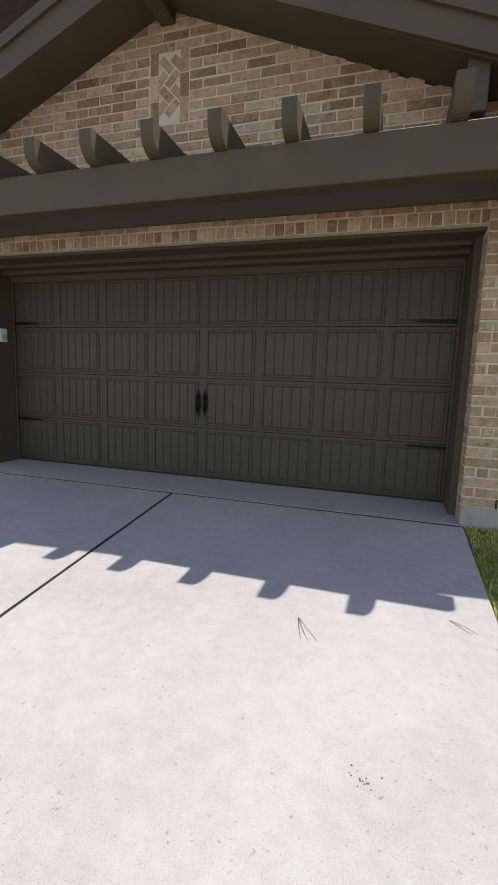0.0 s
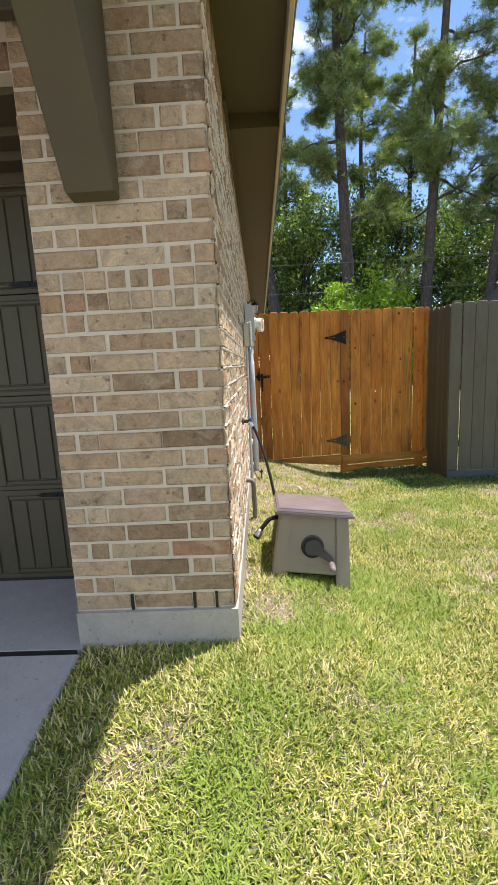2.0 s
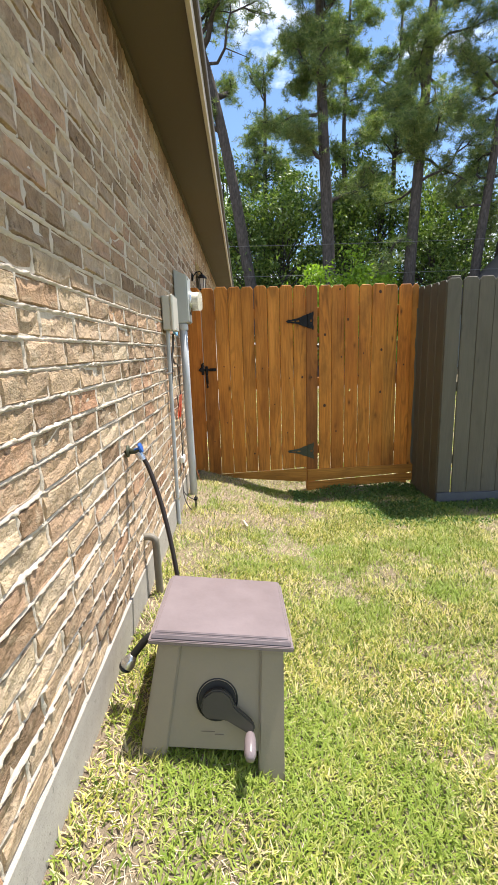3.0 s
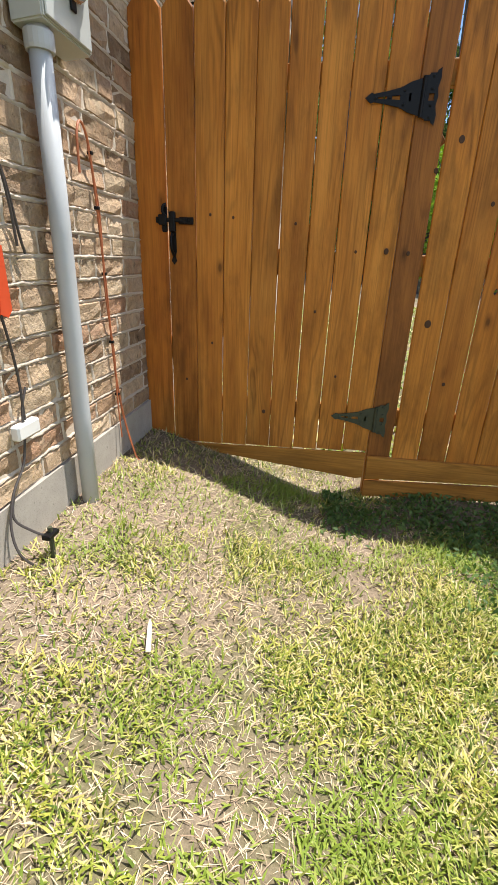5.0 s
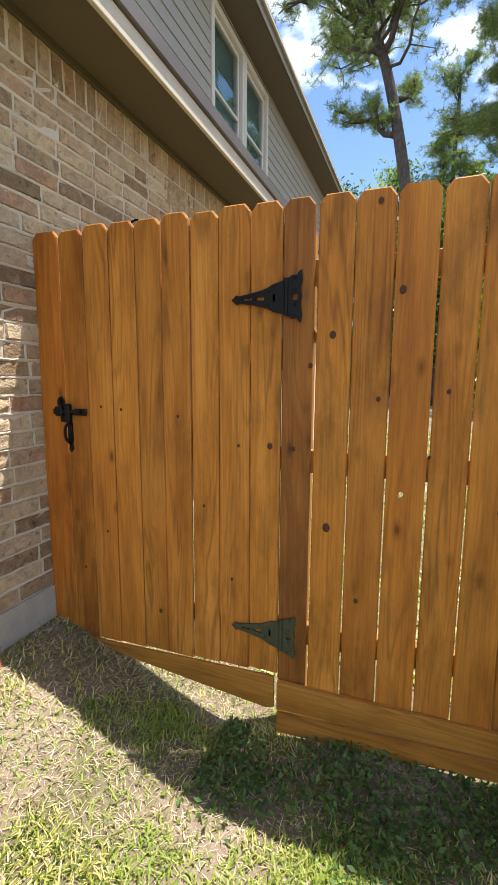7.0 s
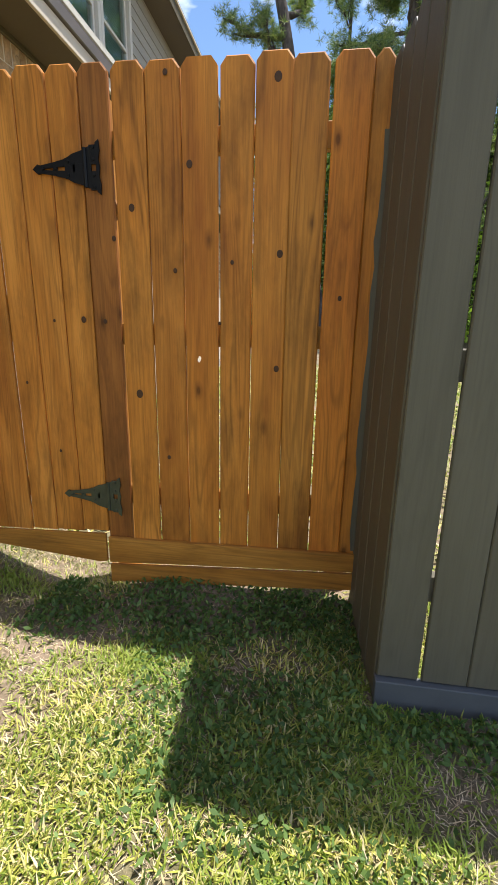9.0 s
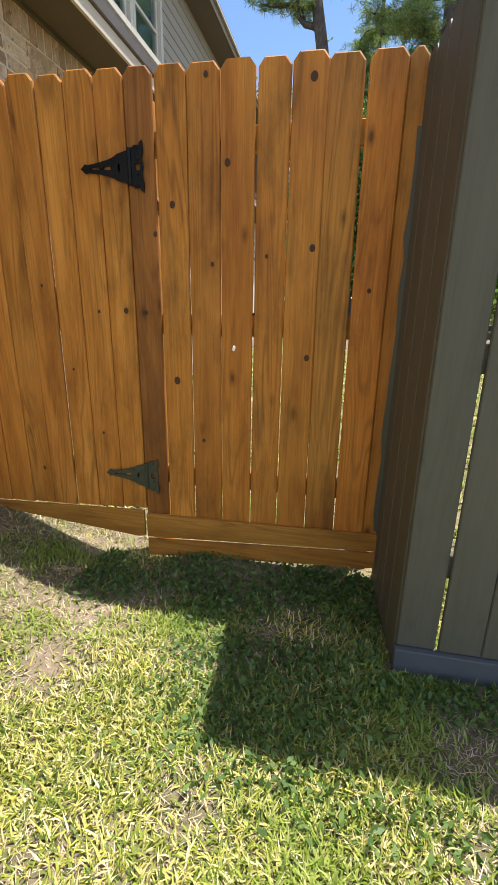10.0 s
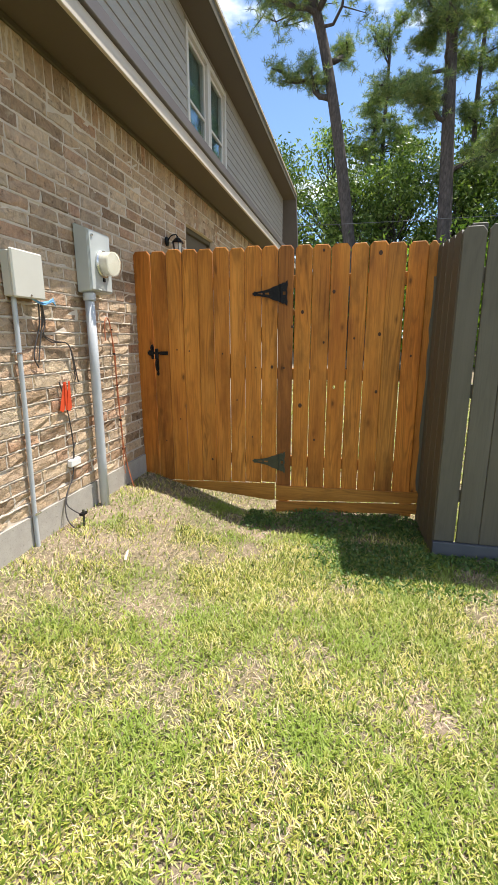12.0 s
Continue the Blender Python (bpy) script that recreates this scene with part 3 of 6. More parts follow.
# dark brown strip standing in for the deep shade between brick and soffit
bm = boxes(((WX + 0.002, 4.9, 3.0), (WX + 0.025, 17.0, 3.034)), bevel=0.003)
part("frieze_board", bm, TRIM, eave)
bm = boxes(((EAVX - 0.012, RY + 0.002, 3.0), (EAVX + 0.012, 17.3, 3.095)), bevel=0.003)
part("fascia", bm, FASCIA, eave, "pale tan fascia board")
bm = boxes(((EAVX - 0.01, RY + 0.002, 3.097), (EAVX + 0.035, 17.3, 3.185)), bevel=0.006)
part("drip_edge", bm, DRIP, eave, "dark brown drip edge")
bm = boxes(((WX - 0.05, RY + 0.002, 3.100), (EAVX - 0.013, 5.245, 3.120)), ((WX + 0.002, 5.246, 3.012), (EAVX - 0.013, 5.268, 3.120)))
part("eave_return", bm, TRIM, eave, "dark soffit of the eave end with a step board")

UX, UY0, UY1, UZ = 0.50, 4.3, 20.5, 5.95
wall_upper = empty("wall_upper", (UX, 12.0, 3.4), "taupe lap-sided upper storey wall", "wall", kind="structure")
WIN = ((11.60, 12.48), (12.64, 13.50))
WZ0, WZ1 = 4.60, 5.79
bm = boxes(((UX - 0.2, UY0, 3.2), (UX - 0.02, WIN[0][0], UZ + 0.1)), ((UX - 0.2, WIN[0][1], 3.2), (UX - 0.02, WIN[1][0], UZ + 0.1)), ((UX - 0.2, WIN[1][1], 3.2), (UX - 0.02, UY1, UZ + 0.1)),
           ((UX - 0.2, WIN[0][0], 3.2), (UX - 0.02, WIN[1][1], WZ0)), ((UX - 0.2, WIN[0][0], WZ1), (UX - 0.02, WIN[1][1], UZ + 0.1)))
part("sheathing", bm, SIDING, wall_upper)


def lap_board(y0, y1, z, h=0.165):
    bm = bmesh.new()
    prism(bm, [(UX - 0.02, z), (UX + 0.016, z), (UX + 0.002, z + h), (UX - 0.02, z + h)], "y", y0, y1)
    return part("siding_board", bm, SIDING, wall_upper, at=(UX, (y0 + y1) / 2, z))


z = 3.50
while z < UZ:
    if z + 0.15 > WZ0 and z < WZ1:
        lap_board(UY0, WIN[0][0] - 0.085, z)
        lap_board(WIN[1][1] + 0.085, UY1, z)
    else:
        lap_board(UY0, UY1, z)
    z += 0.152
for k, (a, b) in enumerate(WIN):
    w = empty("window_%d" % (k + 1), (UX, (a + b) / 2, WZ0), "pale vinyl double-hung window with closed blinds", "window", kind="structure")
    f = 0.05
    bm = boxes(((UX - 0.03, a - 0.08, WZ0 - 0.08), (UX + 0.03, a, WZ1 + 0.08)), ((UX - 0.03, b, WZ0 - 0.08), (UX + 0.03, b + 0.08, WZ1 + 0.08)),
               ((UX - 0.03, a, WZ1), (UX + 0.03, b, WZ1 + 0.08)), ((UX - 0.03, a, WZ0 - 0.08), (UX + 0.03, b, WZ0)), bevel=0.004)
    part("window_frame", bm, WINTRIM, w)
    mid = WZ0 + 0.36
    bm = boxes(((UX - 0.06, a, WZ0), (UX - 0.02, a + f, WZ1)), ((UX - 0.06, b - f, WZ0), (UX - 0.02, b, WZ1)), ((UX - 0.06, a + f, WZ1 - f), (UX - 0.02, b - f, WZ1)),
               ((UX - 0.06, a + f, WZ0), (UX - 0.02, b - f, WZ0 + f)), ((UX - 0.06, a + f, mid - 0.02), (UX - 0.015, b - f, mid + 0.02)), bevel=0.003)
    part("sash", bm, WINTRIM, w)
    for z0, z1 in ((WZ0 + f, mid - 0.02), (mid + 0.02, WZ1 - f)):
        g = part("pane", boxes(((UX - 0.045, a + f, z0), (UX - 0.039, b - f, z1))), GLASS, w)
        g.visible_shadow = False
    blind = part("blind", boxes(((UX - 0.13, a + 0.01, WZ0 + 0.01), (UX - 0.12, b - 0.01, WZ1 - 0.01))), DARKROOM, w)
    for q in range(30):
        zz = WZ0 + 0.03 + q * 0.038
        bm = bmesh.new()
        box(bm, (-0.012, a + 0.015, -0.001), (0.012, b - 0.015, 0.001), m=Matrix.Translation((UX - 0.10, 0, zz)) @ Matrix.Rotation(0.9, 4, 'Y'))
        part("slat", bm, DARKROOM, blind)
eave2 = empty("upper_eave", (0.9, 12.0, UZ), "brown soffit and fascia of the upper roof", "eave", kind="structure")
part("soffit", boxes(((UX - 0.1, UY0 - 0.3, UZ), (0.90, UY1 + 0.3, UZ + 0.02))), SOFFIT, eave2)
part("fascia", boxes(((0.90, UY0 - 0.3, UZ - 0.012), (0.925, UY1 + 0.3, UZ + 0.14)), bevel=0.003), TRIM, eave2)
part("drip_edge", boxes(((0.90, UY0 - 0.3, UZ + 0.142), (0.95, UY1 + 0.3, UZ + 0.18)), bevel=0.004), FASCIA, eave2)
bm = bmesh.new()
prism(bm, [(UY1 + 0.05, UZ + 0.15), (UY1 + 0.9, UZ - 1.6), (UY1 + 1.1, UZ - 1.6), (UY1 + 0.35, UZ + 0.15)], "x", UX - 0.3, 0.93)
part("rear_rake", bm, DRIP, eave2)
bm = bmesh.new()
prism(bm, [(0.95, UZ + 0.185), (-2.4, UZ + 1.7), (-5.9, UZ + 0.185), (-5.7, UZ + 0.15), (0.9, UZ + 0.15)], "y", UY0 - 0.3, UY1 + 0.3)
solid("roof_upper", bm, SHINGLE, "dark shingled roof over the upper storey", "roof", "structure")
bm = bmesh.new()
prism(bm, [(EAVX + 0.03, 3.187), (UX - 0.02, 3.187 + 0.455 * (EAVX + 0.05 - UX)), (UX - 0.02, 3.06), (EAVX - 0.02, 3.06)], "y", 9.0, 17.3)
solid("roof_lower", bm, SHINGLE, "dark shingled skirt roof beside the upper storey", "roof", "structure")

# ---- garage door ----
DX0, DX1, DZ0, DZ1, DYF = -4.49, 0.53, 0.290, 2.445, 4.437
gd = empty("garage_door", ((DX0 + DX1) / 2, DYF, DZ0), "closed dark olive-brown carriage-style double garage door", "garage door")
nsec, ncol = 4, 8
sh = (DZ1 - DZ0) / nsec
cw = (DX1 - DX0) / ncol
for s in range(nsec):
    z0 = DZ0 + s * sh
    sec = part("section", boxes(((DX0, DYF + 0.012, z0 + 0.002), (DX1, DYF + 0.05, z0 + sh - 0.002)), bevel=0.002), DOORP, gd)
    for c in range(ncol):
        x0, x1 = DX0 + c * cw + 0.065, DX0 + (c + 1) * cw - 0.065
        a, b = z0 + 0.055, z0 + sh - 0.055
        e = 0.022
        bm = boxes(((x0 - e, DYF, a - e), (x0, DYF + 0.013, b + e)), ((x1, DYF, a - e), (x1 + e, DYF + 0.013, b + e)), ((x0, DYF, b), (x1, DYF + 0.013, b + e)), ((x0, DYF, a - e), (x1, DYF + 0.013, a)), bevel=0.004)
        for q in range(5):
            u0 = x0 + 0.004 + q * (x1 - x0 - 0.008) / 5
            box(bm, (u0 + 0.005, DYF + 0.004, a + 0.006), (u0 + (x1 - x0 - 0.008) / 5 - 0.005, DYF + 0.013, b - 0.006), 0.003)
        part("panel", bm, DOORP, sec)
    box_rail = boxes(((DX0, DYF + 0.005, z0 + 0.002), (DX1, DYF + 0.013, z0 + 0.026)), bevel=0.002)
    part("rail", box_rail, DOORP, sec)
xm = (DX0 + DX1) / 2
for hx in (xm - 0.042, xm + 0.042):
    bm = bmesh.new()
    pts = [(0, -0.147), (0.009, -0.135), (0.024, -0.075), (0.026, -0.02), (0.026, 0.02), (0.024, 0.075), (0.009, 0.135), (0, 0.147)]
    prism(bm, [(hx + u, 1.10 + v) for u, v in pts] + [(hx - u, 1.10 + v) for u, v in pts[-2:0:-1]], "y", DYF - 0.006, DYF)
    tube(bm, curve_pts([(hx, DYF - 0.005, 1.01), (hx, DYF - 0.035, 1.04), (hx, DYF - 0.045, 1.10), (hx, DYF - 0.035, 1.16), (hx, DYF - 0.005, 1.19)], 4), 0.011, 10)
    part("pull_handle", bm, IRON, gd, "black spear-ended pull handle")
for hz in (0.797, 1.951):
    for sgn, xe in ((-1, DX1 - 0.01), (1, DX0 + 0.01)):
        bm = bmesh.new()
        prism(bm, [(xe, hz - 0.016), (xe, hz + 0.016), (xe + sgn * 0.36, hz + 0.010), (xe + sgn * 0.385, hz), (xe + sgn * 0.36, hz - 0.010)], "y", DYF - 0.007, DYF - 0.001)
        for q in (0.05, 0.16, 0.27):
            lathe(bm, [(0.008, 0), (0.006, 0.005), (0.001, 0.006)], Matrix.Translation((xe + sgn * q, DYF - 0.006, hz)) @ Matrix.Rotation(math.pi / 2, 4, 'X'), 8)
        part("strap_hinge", bm, IRON, gd, "black decorative strap hinge")
part("bottom_seal", boxes(((DX0, DYF + 0.01, DZ0 - 0.03), (DX1, DYF + 0.045, DZ0 + 0.001))), RUBBER, gd)
casing = empty("garage_casing", (xm, WY, 2.4), "dark brown stepped trim round the garage door", "trim", kind="structure")
part("jamb", boxes(((DX1 - 0.012, WY + 0.222, 0.2), (OPR + 0.10, DYF + 0.08, OPT)), bevel=0.004), TRIM, casing)
part("jamb", boxes(((OPL - 0.10, WY + 0.222, 0.2), (DX0 + 0.012, DYF + 0.08, OPT)), bevel=0.004), TRIM, casing)
part("stop", boxes(((DX1 - 0.032, DYF - 0.026, 0.275), (DX1 - 0.013, DYF + 0.002, DZ1)), bevel=0.003), TRIM, casing)
part("stop", boxes(((DX0 + 0.013, DYF - 0.026, 0.275), (DX0 + 0.032, DYF + 0.002, DZ1)), bevel=0.003), TRIM, casing)
part("head_board", boxes(((OPL, WY + 0.075, OPT - 0.028), (OPR, WY + 0.30, OPT - 0.002)), bevel=0.004), TRIM, casing)
part("head_step", boxes(((DX0 + 0.013, WY + 0.302, OPT - 0.062), (DX1 - 0.013, WY + 0.44, OPT - 0.002)), bevel=0.004), TRIM, casing)
part("head_step", boxes(((DX0 + 0.013, WY + 0.442, OPT - 0.100), (DX1 - 0.013, DYF - 0.028, OPT - 0.002)), bevel=0.004), TRIM, casing)
part("weather_strip", boxes(((DX0 + 0.013, DYF - 0.026, DZ1 - 0.012), (DX1 - 0.013, DYF + 0.06, OPT - 0.002)), bevel=0.004), TRIM, casing)
part("seal", boxes(((DX0 + 0.033, DYF - 0.022, DZ1 - 0.022), (DX1 - 0.033, DYF - 0.012, DZ1 - 0.013))), SOFFIT, casing, "pale weather seal")
part("room_back", boxes(((OPL - 0.10, DYF + 0.09, 0.2), (OPR + 0.10, DYF + 0.12, OPT + 0.1))), TRIM, casing)

# ---- pergola over the door ----
pg = empty("pergola", (xm, 3.15, 2.7), "dark brown timber garage pergola with scroll-cut rafter tails", "pergola")
BXR, BXL = 1.185, 2 * xm - 1.185


def scroll(bottom, sgn, x_end):
    """Beam outline with a concave cut under its end."""
    pts = []
    for k in range(9):
        a = math.pi / 2 * k / 8
        pts.append((x_end - sgn * 0.21 * math.cos(a), bottom + 0.17 * math.sin(a)))
    return pts


bm = bmesh.new()
ol = scroll(2.665, 1, BXR) + [(BXR, 2.955), (BXL, 2.955)] + scroll(2.665, -1, BXL)[::-1]
prism(bm, ol, "y", 3.12, 3.26)
bmesh.ops.bevel(bm, geom=[e for e in bm.edges if abs(e.verts[0].co.y - e.verts[1].co.y) < 1e-4], offset=0.006, segments=1, affect='EDGES')
part("beam", bm, TRIM, pg)
part("ledger", boxes(((BXL + 0.43, WY - 0.075, 2.735), (BXR - 0.43, WY - 0.016, 2.955)), bevel=0.005), TRIM, pg)
for cx in (0.850, 2 * xm - 0.850):
    bm = bmesh.new()
    pts = [(3.735, 2.165), (3.755, 2.130), (WY - 0.018, 2.118), (WY - 0.018, 2.955), (3.262, 2.955), (3.262, 2.70), (3.42, 2.70)]
    prism(bm, pts, "x", cx - 0.0925, cx + 0.0925)
    bmesh.ops.bevel(bm, geom=[e for e in bm.edges if abs(e.verts[0].co.x - e.verts[1].co.x) < 1e-4], offset=0.006, segments=1, affect='EDGES')
    part("bracket", bm, TRIM, pg)
for k in range(11):
    cx = 0.745 - 0.511 * k
    if cx < BXL + 0.15:
        break
    pts = [(WY - 0.017, 3.155), (WY - 0.017, 2.957), (3.262, 2.957)]
    for q in range(8):
        a = math.pi / 2 * q / 7
        pts.append((3.12 - 0.13 * math.sin(a) * 1.0, 2.957 + 0.13 * (1 - math.cos(a))))
    pts += [(2.985, 3.155)]
    bm = bmesh.new()
    prism(bm, pts, "x", cx - 0.05, cx + 0.05)
    part("rafter_tail", bm, TRIM, pg)

# ---- cedar fence and gate ----
FY = 7.96
CUTS = [1.29, 1.442, 1.58, 1.715, 1.85, 1.98, 2.113, 2.241, 2.378, 2.507, 2.637, 2.770, 2.910, 3.050, 3.180, 3.317, 3.455, 3.590, 3.657]
FRND = random.Random(5)
fence = empty("cedar_fence", (3.0, FY, 0.0), "orange-brown stained cedar privacy fence with dog-ear pickets", "fence")
gate = empty("wooden_gate", (1.95, FY, 0.2), "closed orange-brown stained cedar gate with black iron hinges", "gate")


def picket(name, x0, x1, z0, z1, y, mat, parent, lean=0.0, thick=0.016, ear=0.028, axis="x", hole=None):
    """A dog-ear board with eased edges, facing -y (axis x) or -x (axis y); hole: (x, z, radius) of a fallen knot."""
    w, h = x1 - x0, z1 - z0
    bm = bmesh.new()
    o = [(0, 0), (w, 0), (w + lean, h - ear), (w - ear * 0.8 + lean, h), (ear * 0.8 + lean, h), (lean, h - ear)]
    if hole is None:
        e = 0.0042
        f = [bm.verts.new((u + (e if u < w / 2 else -e), 0, v + (e if v < h / 2 else -e))) for u, v in o]
        m1 = [bm.verts.new((u, e, v)) for u, v in o]
        m2 = [bm.verts.new((u, thick, v)) for u, v in o]
        bm.faces.new(f)
        bm.faces.new(m2[::-1])
        for p, q in ((f, m1), (m1, m2)):
            for k in range(6):
                bm.faces.new((p[k], q[k], q[(k + 1) % 6], p[(k + 1) % 6]))
    else:
        hx, hz, hr = hole
        loops = [o, [(hx - x0 + hr * math.cos(a) * (0.8 + 0.25 * math.sin(2 * a)), hz - z0 + hr * 1.3 * math.sin(a)) for a in np.linspace(0, 2 * math.pi, 13)[:-1]]]
        es = []
        for lp in loops:
            vs = [bm.verts.new((u, 0, v)) for u, v in lp]
            es += [bm.edges.new((vs[k], vs[(k + 1) % len(vs)])) for k in range(len(vs))]
        fs = [g for g in bmesh.ops.triangle_fill(bm, use_beauty=True, edges=es)["geom"] if isinstance(g, bmesh.types.BMFace)]
        ext = bmesh.ops.extrude_face_region(bm, geom=fs)
        bmesh.ops.translate(bm, verts=[g for g in ext["geom"] if isinstance(g, bmesh.types.BMVert)], vec=(0, thick, 0))
    bmesh.ops.recalc_face_normals(bm, faces=bm.faces)
    if axis == "y":
        bm.transform(Matrix.Rotation(-math.pi / 2, 4, 'Z'))
        at = (y, x1, z0)
    else:
        at = (x0, y, z0)
    bm.transform(Matrix.Translation(at))
    return part(name, bm, mat, parent, at=at)


HOLES = {12: (2.962, 1.054, 0.011)}
GAPS = {1: 0.008, 4: 0.003, 5: 0.004, 6: 0.005, 7: 0.005, 8: 0.005, 9: 0.004, 10: 0.012, 11: 0.006, 12: 0.006, 13: 0.006, 14: 0.005, 15: 0.004, 16: 0.004, 17: 0.002, 18: 0.0}
for k in range(len(CUTS) - 1):
    a, b = CUTS[k], CUTS[k + 1]
    g = GAPS.get(k + 1, 0.004)
    on_gate = 1 <= k <= 8
    z0 = 0.15 if k == 0 else (0.185 + 0.045 * (a - 1.445) / 1.07 if on_gate else 0.196 + 0.018 * (a - 2.5))
    lean = FRND.uniform(-0.002, 0.003)
    if k == 15:
        lean = -0.011
    picket("picket", a, b - g, z0 + FRND.uniform(-0.003, 0.003), 2.125 - 0.012 * max(0, a - 2.0) + FRND.uniform(-0.005, 0.005), FY + FRND.uniform(-0.0055, 0.0035), {0: WOODR, 9: WOODD, 16: WOODR}.get(k, WOOD), gate if on_gate else fence, lean, hole=HOLES.get(k))
for zz in (0.42, 1.15, 1.86):
    part("rail", boxes(((1.46, FY + 0.021, zz - 0.045), (2.50, FY + 0.059, zz + 0.045)), bevel=0.003), WOODB, gate)
    part("rail", boxes(((2.53, FY + 0.021, zz - 0.045), (3.64, FY + 0.059, zz + 0.045)), bevel=0.003), WOODB, fence)
bm = bmesh.new()
box(bm, (-0.82, FY + 0.022, -0.045), (0.82, FY + 0.058, 0.045), 0.003, Matrix.Translation((1.98, 0, 1.15)) @ Matrix.Rotation(-math.atan2(1.34, 0.98) * 0.72, 4, 'Y'))
part("brace", bm, WOODB, gate)
for px in (1.34, 2.558, 3.58):
    part("post", boxes(((px - 0.045, FY + 0.062, -0.2), (px + 0.045, FY + 0.15, 2.03)), bevel=0.004), WOODB, fence)


def board(name, outline, y0, y1, parent, mat=WOODB):
    """A board lying along x; its grain follows its length."""
    bm = bmesh.new()
    prism(bm, outline, "y", y0, y1)
    bmesh.ops.bevel(bm, geom=[e for e in bm.edges if abs(e.verts[0].co.y - e.verts[1].co.y) < 1e-5], offset=0.002, segments=1, affect='EDGES')
    c = Vector((outline[0][0], y0, outline[0][1]))
    bm.transform(Matrix.Rotation(-math.pi / 2, 4, 'Y') @ Matrix.Translation(-c))
    ob = part(name, bm, mat, None)
    ob.parent = parent
    ob.matrix_basis = Matrix.Translation(c - origin_of(parent)) @ Matrix.Rotation(math.pi / 2, 4, 'Y')
    return ob


board("kickboard", [(1.45, 0.165), (2.46, 0.072), (2.497, 0.08), (2.497, 0.222), (1.45, 0.182)], FY - 0.02, FY - 0.003, gate)
board("kickboard", [(2.512, 0.078), (3.656, 0.142), (3.656, 0.228), (2.512, 0.207)], FY - 0.024, FY - 0.003, fence)
board("kickboard", [(2.512, -0.030), (3.656, 0.050), (3.656, 0.130), (2.512, 0.064)], FY - 0.020, FY - 0.002, fence)


def t_hinge(zc, mat, label):
    """Ornamental pierced tee hinge: pointed strap on the gate, plate on the fence board."""
    y1 = FY - 0.004
    h = empty("tee_hinge", (2.52, FY, zc), label)
    h.parent = gate
    h.location = Vector((2.52, FY, zc)) - origin_of(gate)
    bm = bmesh.new()
    for s in (1, -1):
        prism(bm, [(2.515, zc + s * 0.062), (2.470, zc + s * 0.050), (2.440, zc + s * 0.034), (2.385, zc + s * 0.022), (2.335, zc + s * 0.014), (2.335, zc + s * 0.002), (2.385, zc + s * 0.005), (2.440, zc + s * 0.008), (2.475, zc + s * 0.013), (2.515, zc + s * 0.015)], "y", y1 - 0.006, y1)
    for xa, xb, hh in ((2.333, 2.350, 0.014), (2.386, 2.405, 0.022), (2.436, 2.478, 0.036), (2.470, 2.516, 0.050)):
        box(bm, (xa, y1 - 0.0055, zc - hh), (xb, y1 - 0.0002, zc + hh))
    prism(bm, [(2.336, zc + 0.013), (2.322, zc + 0.018), (2.300, zc), (2.322, zc - 0.018), (2.336, zc - 0.013)], "y", y1 - 0.006, y1)
    part("strap", bm, mat, h)
    bm = bmesh.new()
    prism(bm, [(2.530, zc + 0.070), (2.545, zc + 0.074), (2.545, zc - 0.074), (2.530, zc - 0.070)], "y", y1 - 0.006, y1)
    prism(bm, [(2.566, zc + 0.085), (2.580, zc + 0.095), (2.583, zc + 0.06), (2.576, zc + 0.03), (2.581, zc), (2.576, zc - 0.03), (2.583, zc - 0.06), (2.580, zc - 0.095), (2.566, zc - 0.085)], "y", y1 - 0.006, y1)
    for za, zb in ((0.012, 0.078), (-0.078, -0.012)):
        box(bm, (2.540, y1 - 0.0055, zc + za), (2.572, y1 - 0.0002, zc + zb))
    part("plate", bm, mat, h)
    bm = bmesh.new()
    tube(bm, [(2.522, y1 - 0.007, zc - 0.068), (2.522, y1 - 0.007, zc + 0.068)], 0.008, 10)
    part("pin", bm, mat, h)
    for x, dz in ((2.342, 0), (2.396, 0), (2.451, 0.024), (2.451, -0.024), (2.556, 0.068), (2.556, 0.027), (2.556, -0.027), (2.556, -0.068)):
        bm = bmesh.new()
        lathe(bm, [(0.006, 0), (0.005, 0.004), (0.001, 0.005)], Matrix.Translation((x, y1 - 0.0055, zc + dz)) @ Matrix.Rotation(math.pi / 2, 4, 'X'), 8)
        part("screw", bm, mat, h)


t_hinge(1.772, IRON, "black ornamental tee hinge")
t_hinge(0.412, IRONG, "tee hinge coated with olive stain")
lt = empty("gate_latch", (0, 0, 0))
lt.parent = gate
lt.location = Vector((1.44, FY, 1.33)) - origin_of(gate)
tagged(lt, "black iron thumb latch with bar")
y1 = FY - 0.004
bm = boxes(((1.414, y1 - 0.006, 1.262), (1.442, y1, 1.372)), ((1.404, y1 - 0.030, 1.292), (1.444, y1 - 0.006, 1.336)), bevel=0.004)
tube(bm, curve_pts([(1.432, y1 - 0.018, 1.334), (1.424, y1 - 0.022, 1.352), (1.430, y1 - 0.020, 1.374), (1.442, y1 - 0.014, 1.380)], 4), 0.007, 8)
part("catch", bm, IRON, lt)
bm = boxes(((1.398, y1 - 0.024, 1.304), (1.520, y1 - 0.012, 1.322)), ((1.392, y1 - 0.028, 1.300), (1.404, y1 - 0.010, 1.326)), bevel=0.003)
part("bar", bm, IRON, lt)
bm = boxes(((1.500, y1 - 0.012, 1.296), (1.570, y1 - 0.001, 1.327)), ((1.500, y1 - 0.022, 1.300), (1.540, y1 - 0.011, 1.324)), bevel=0.003)
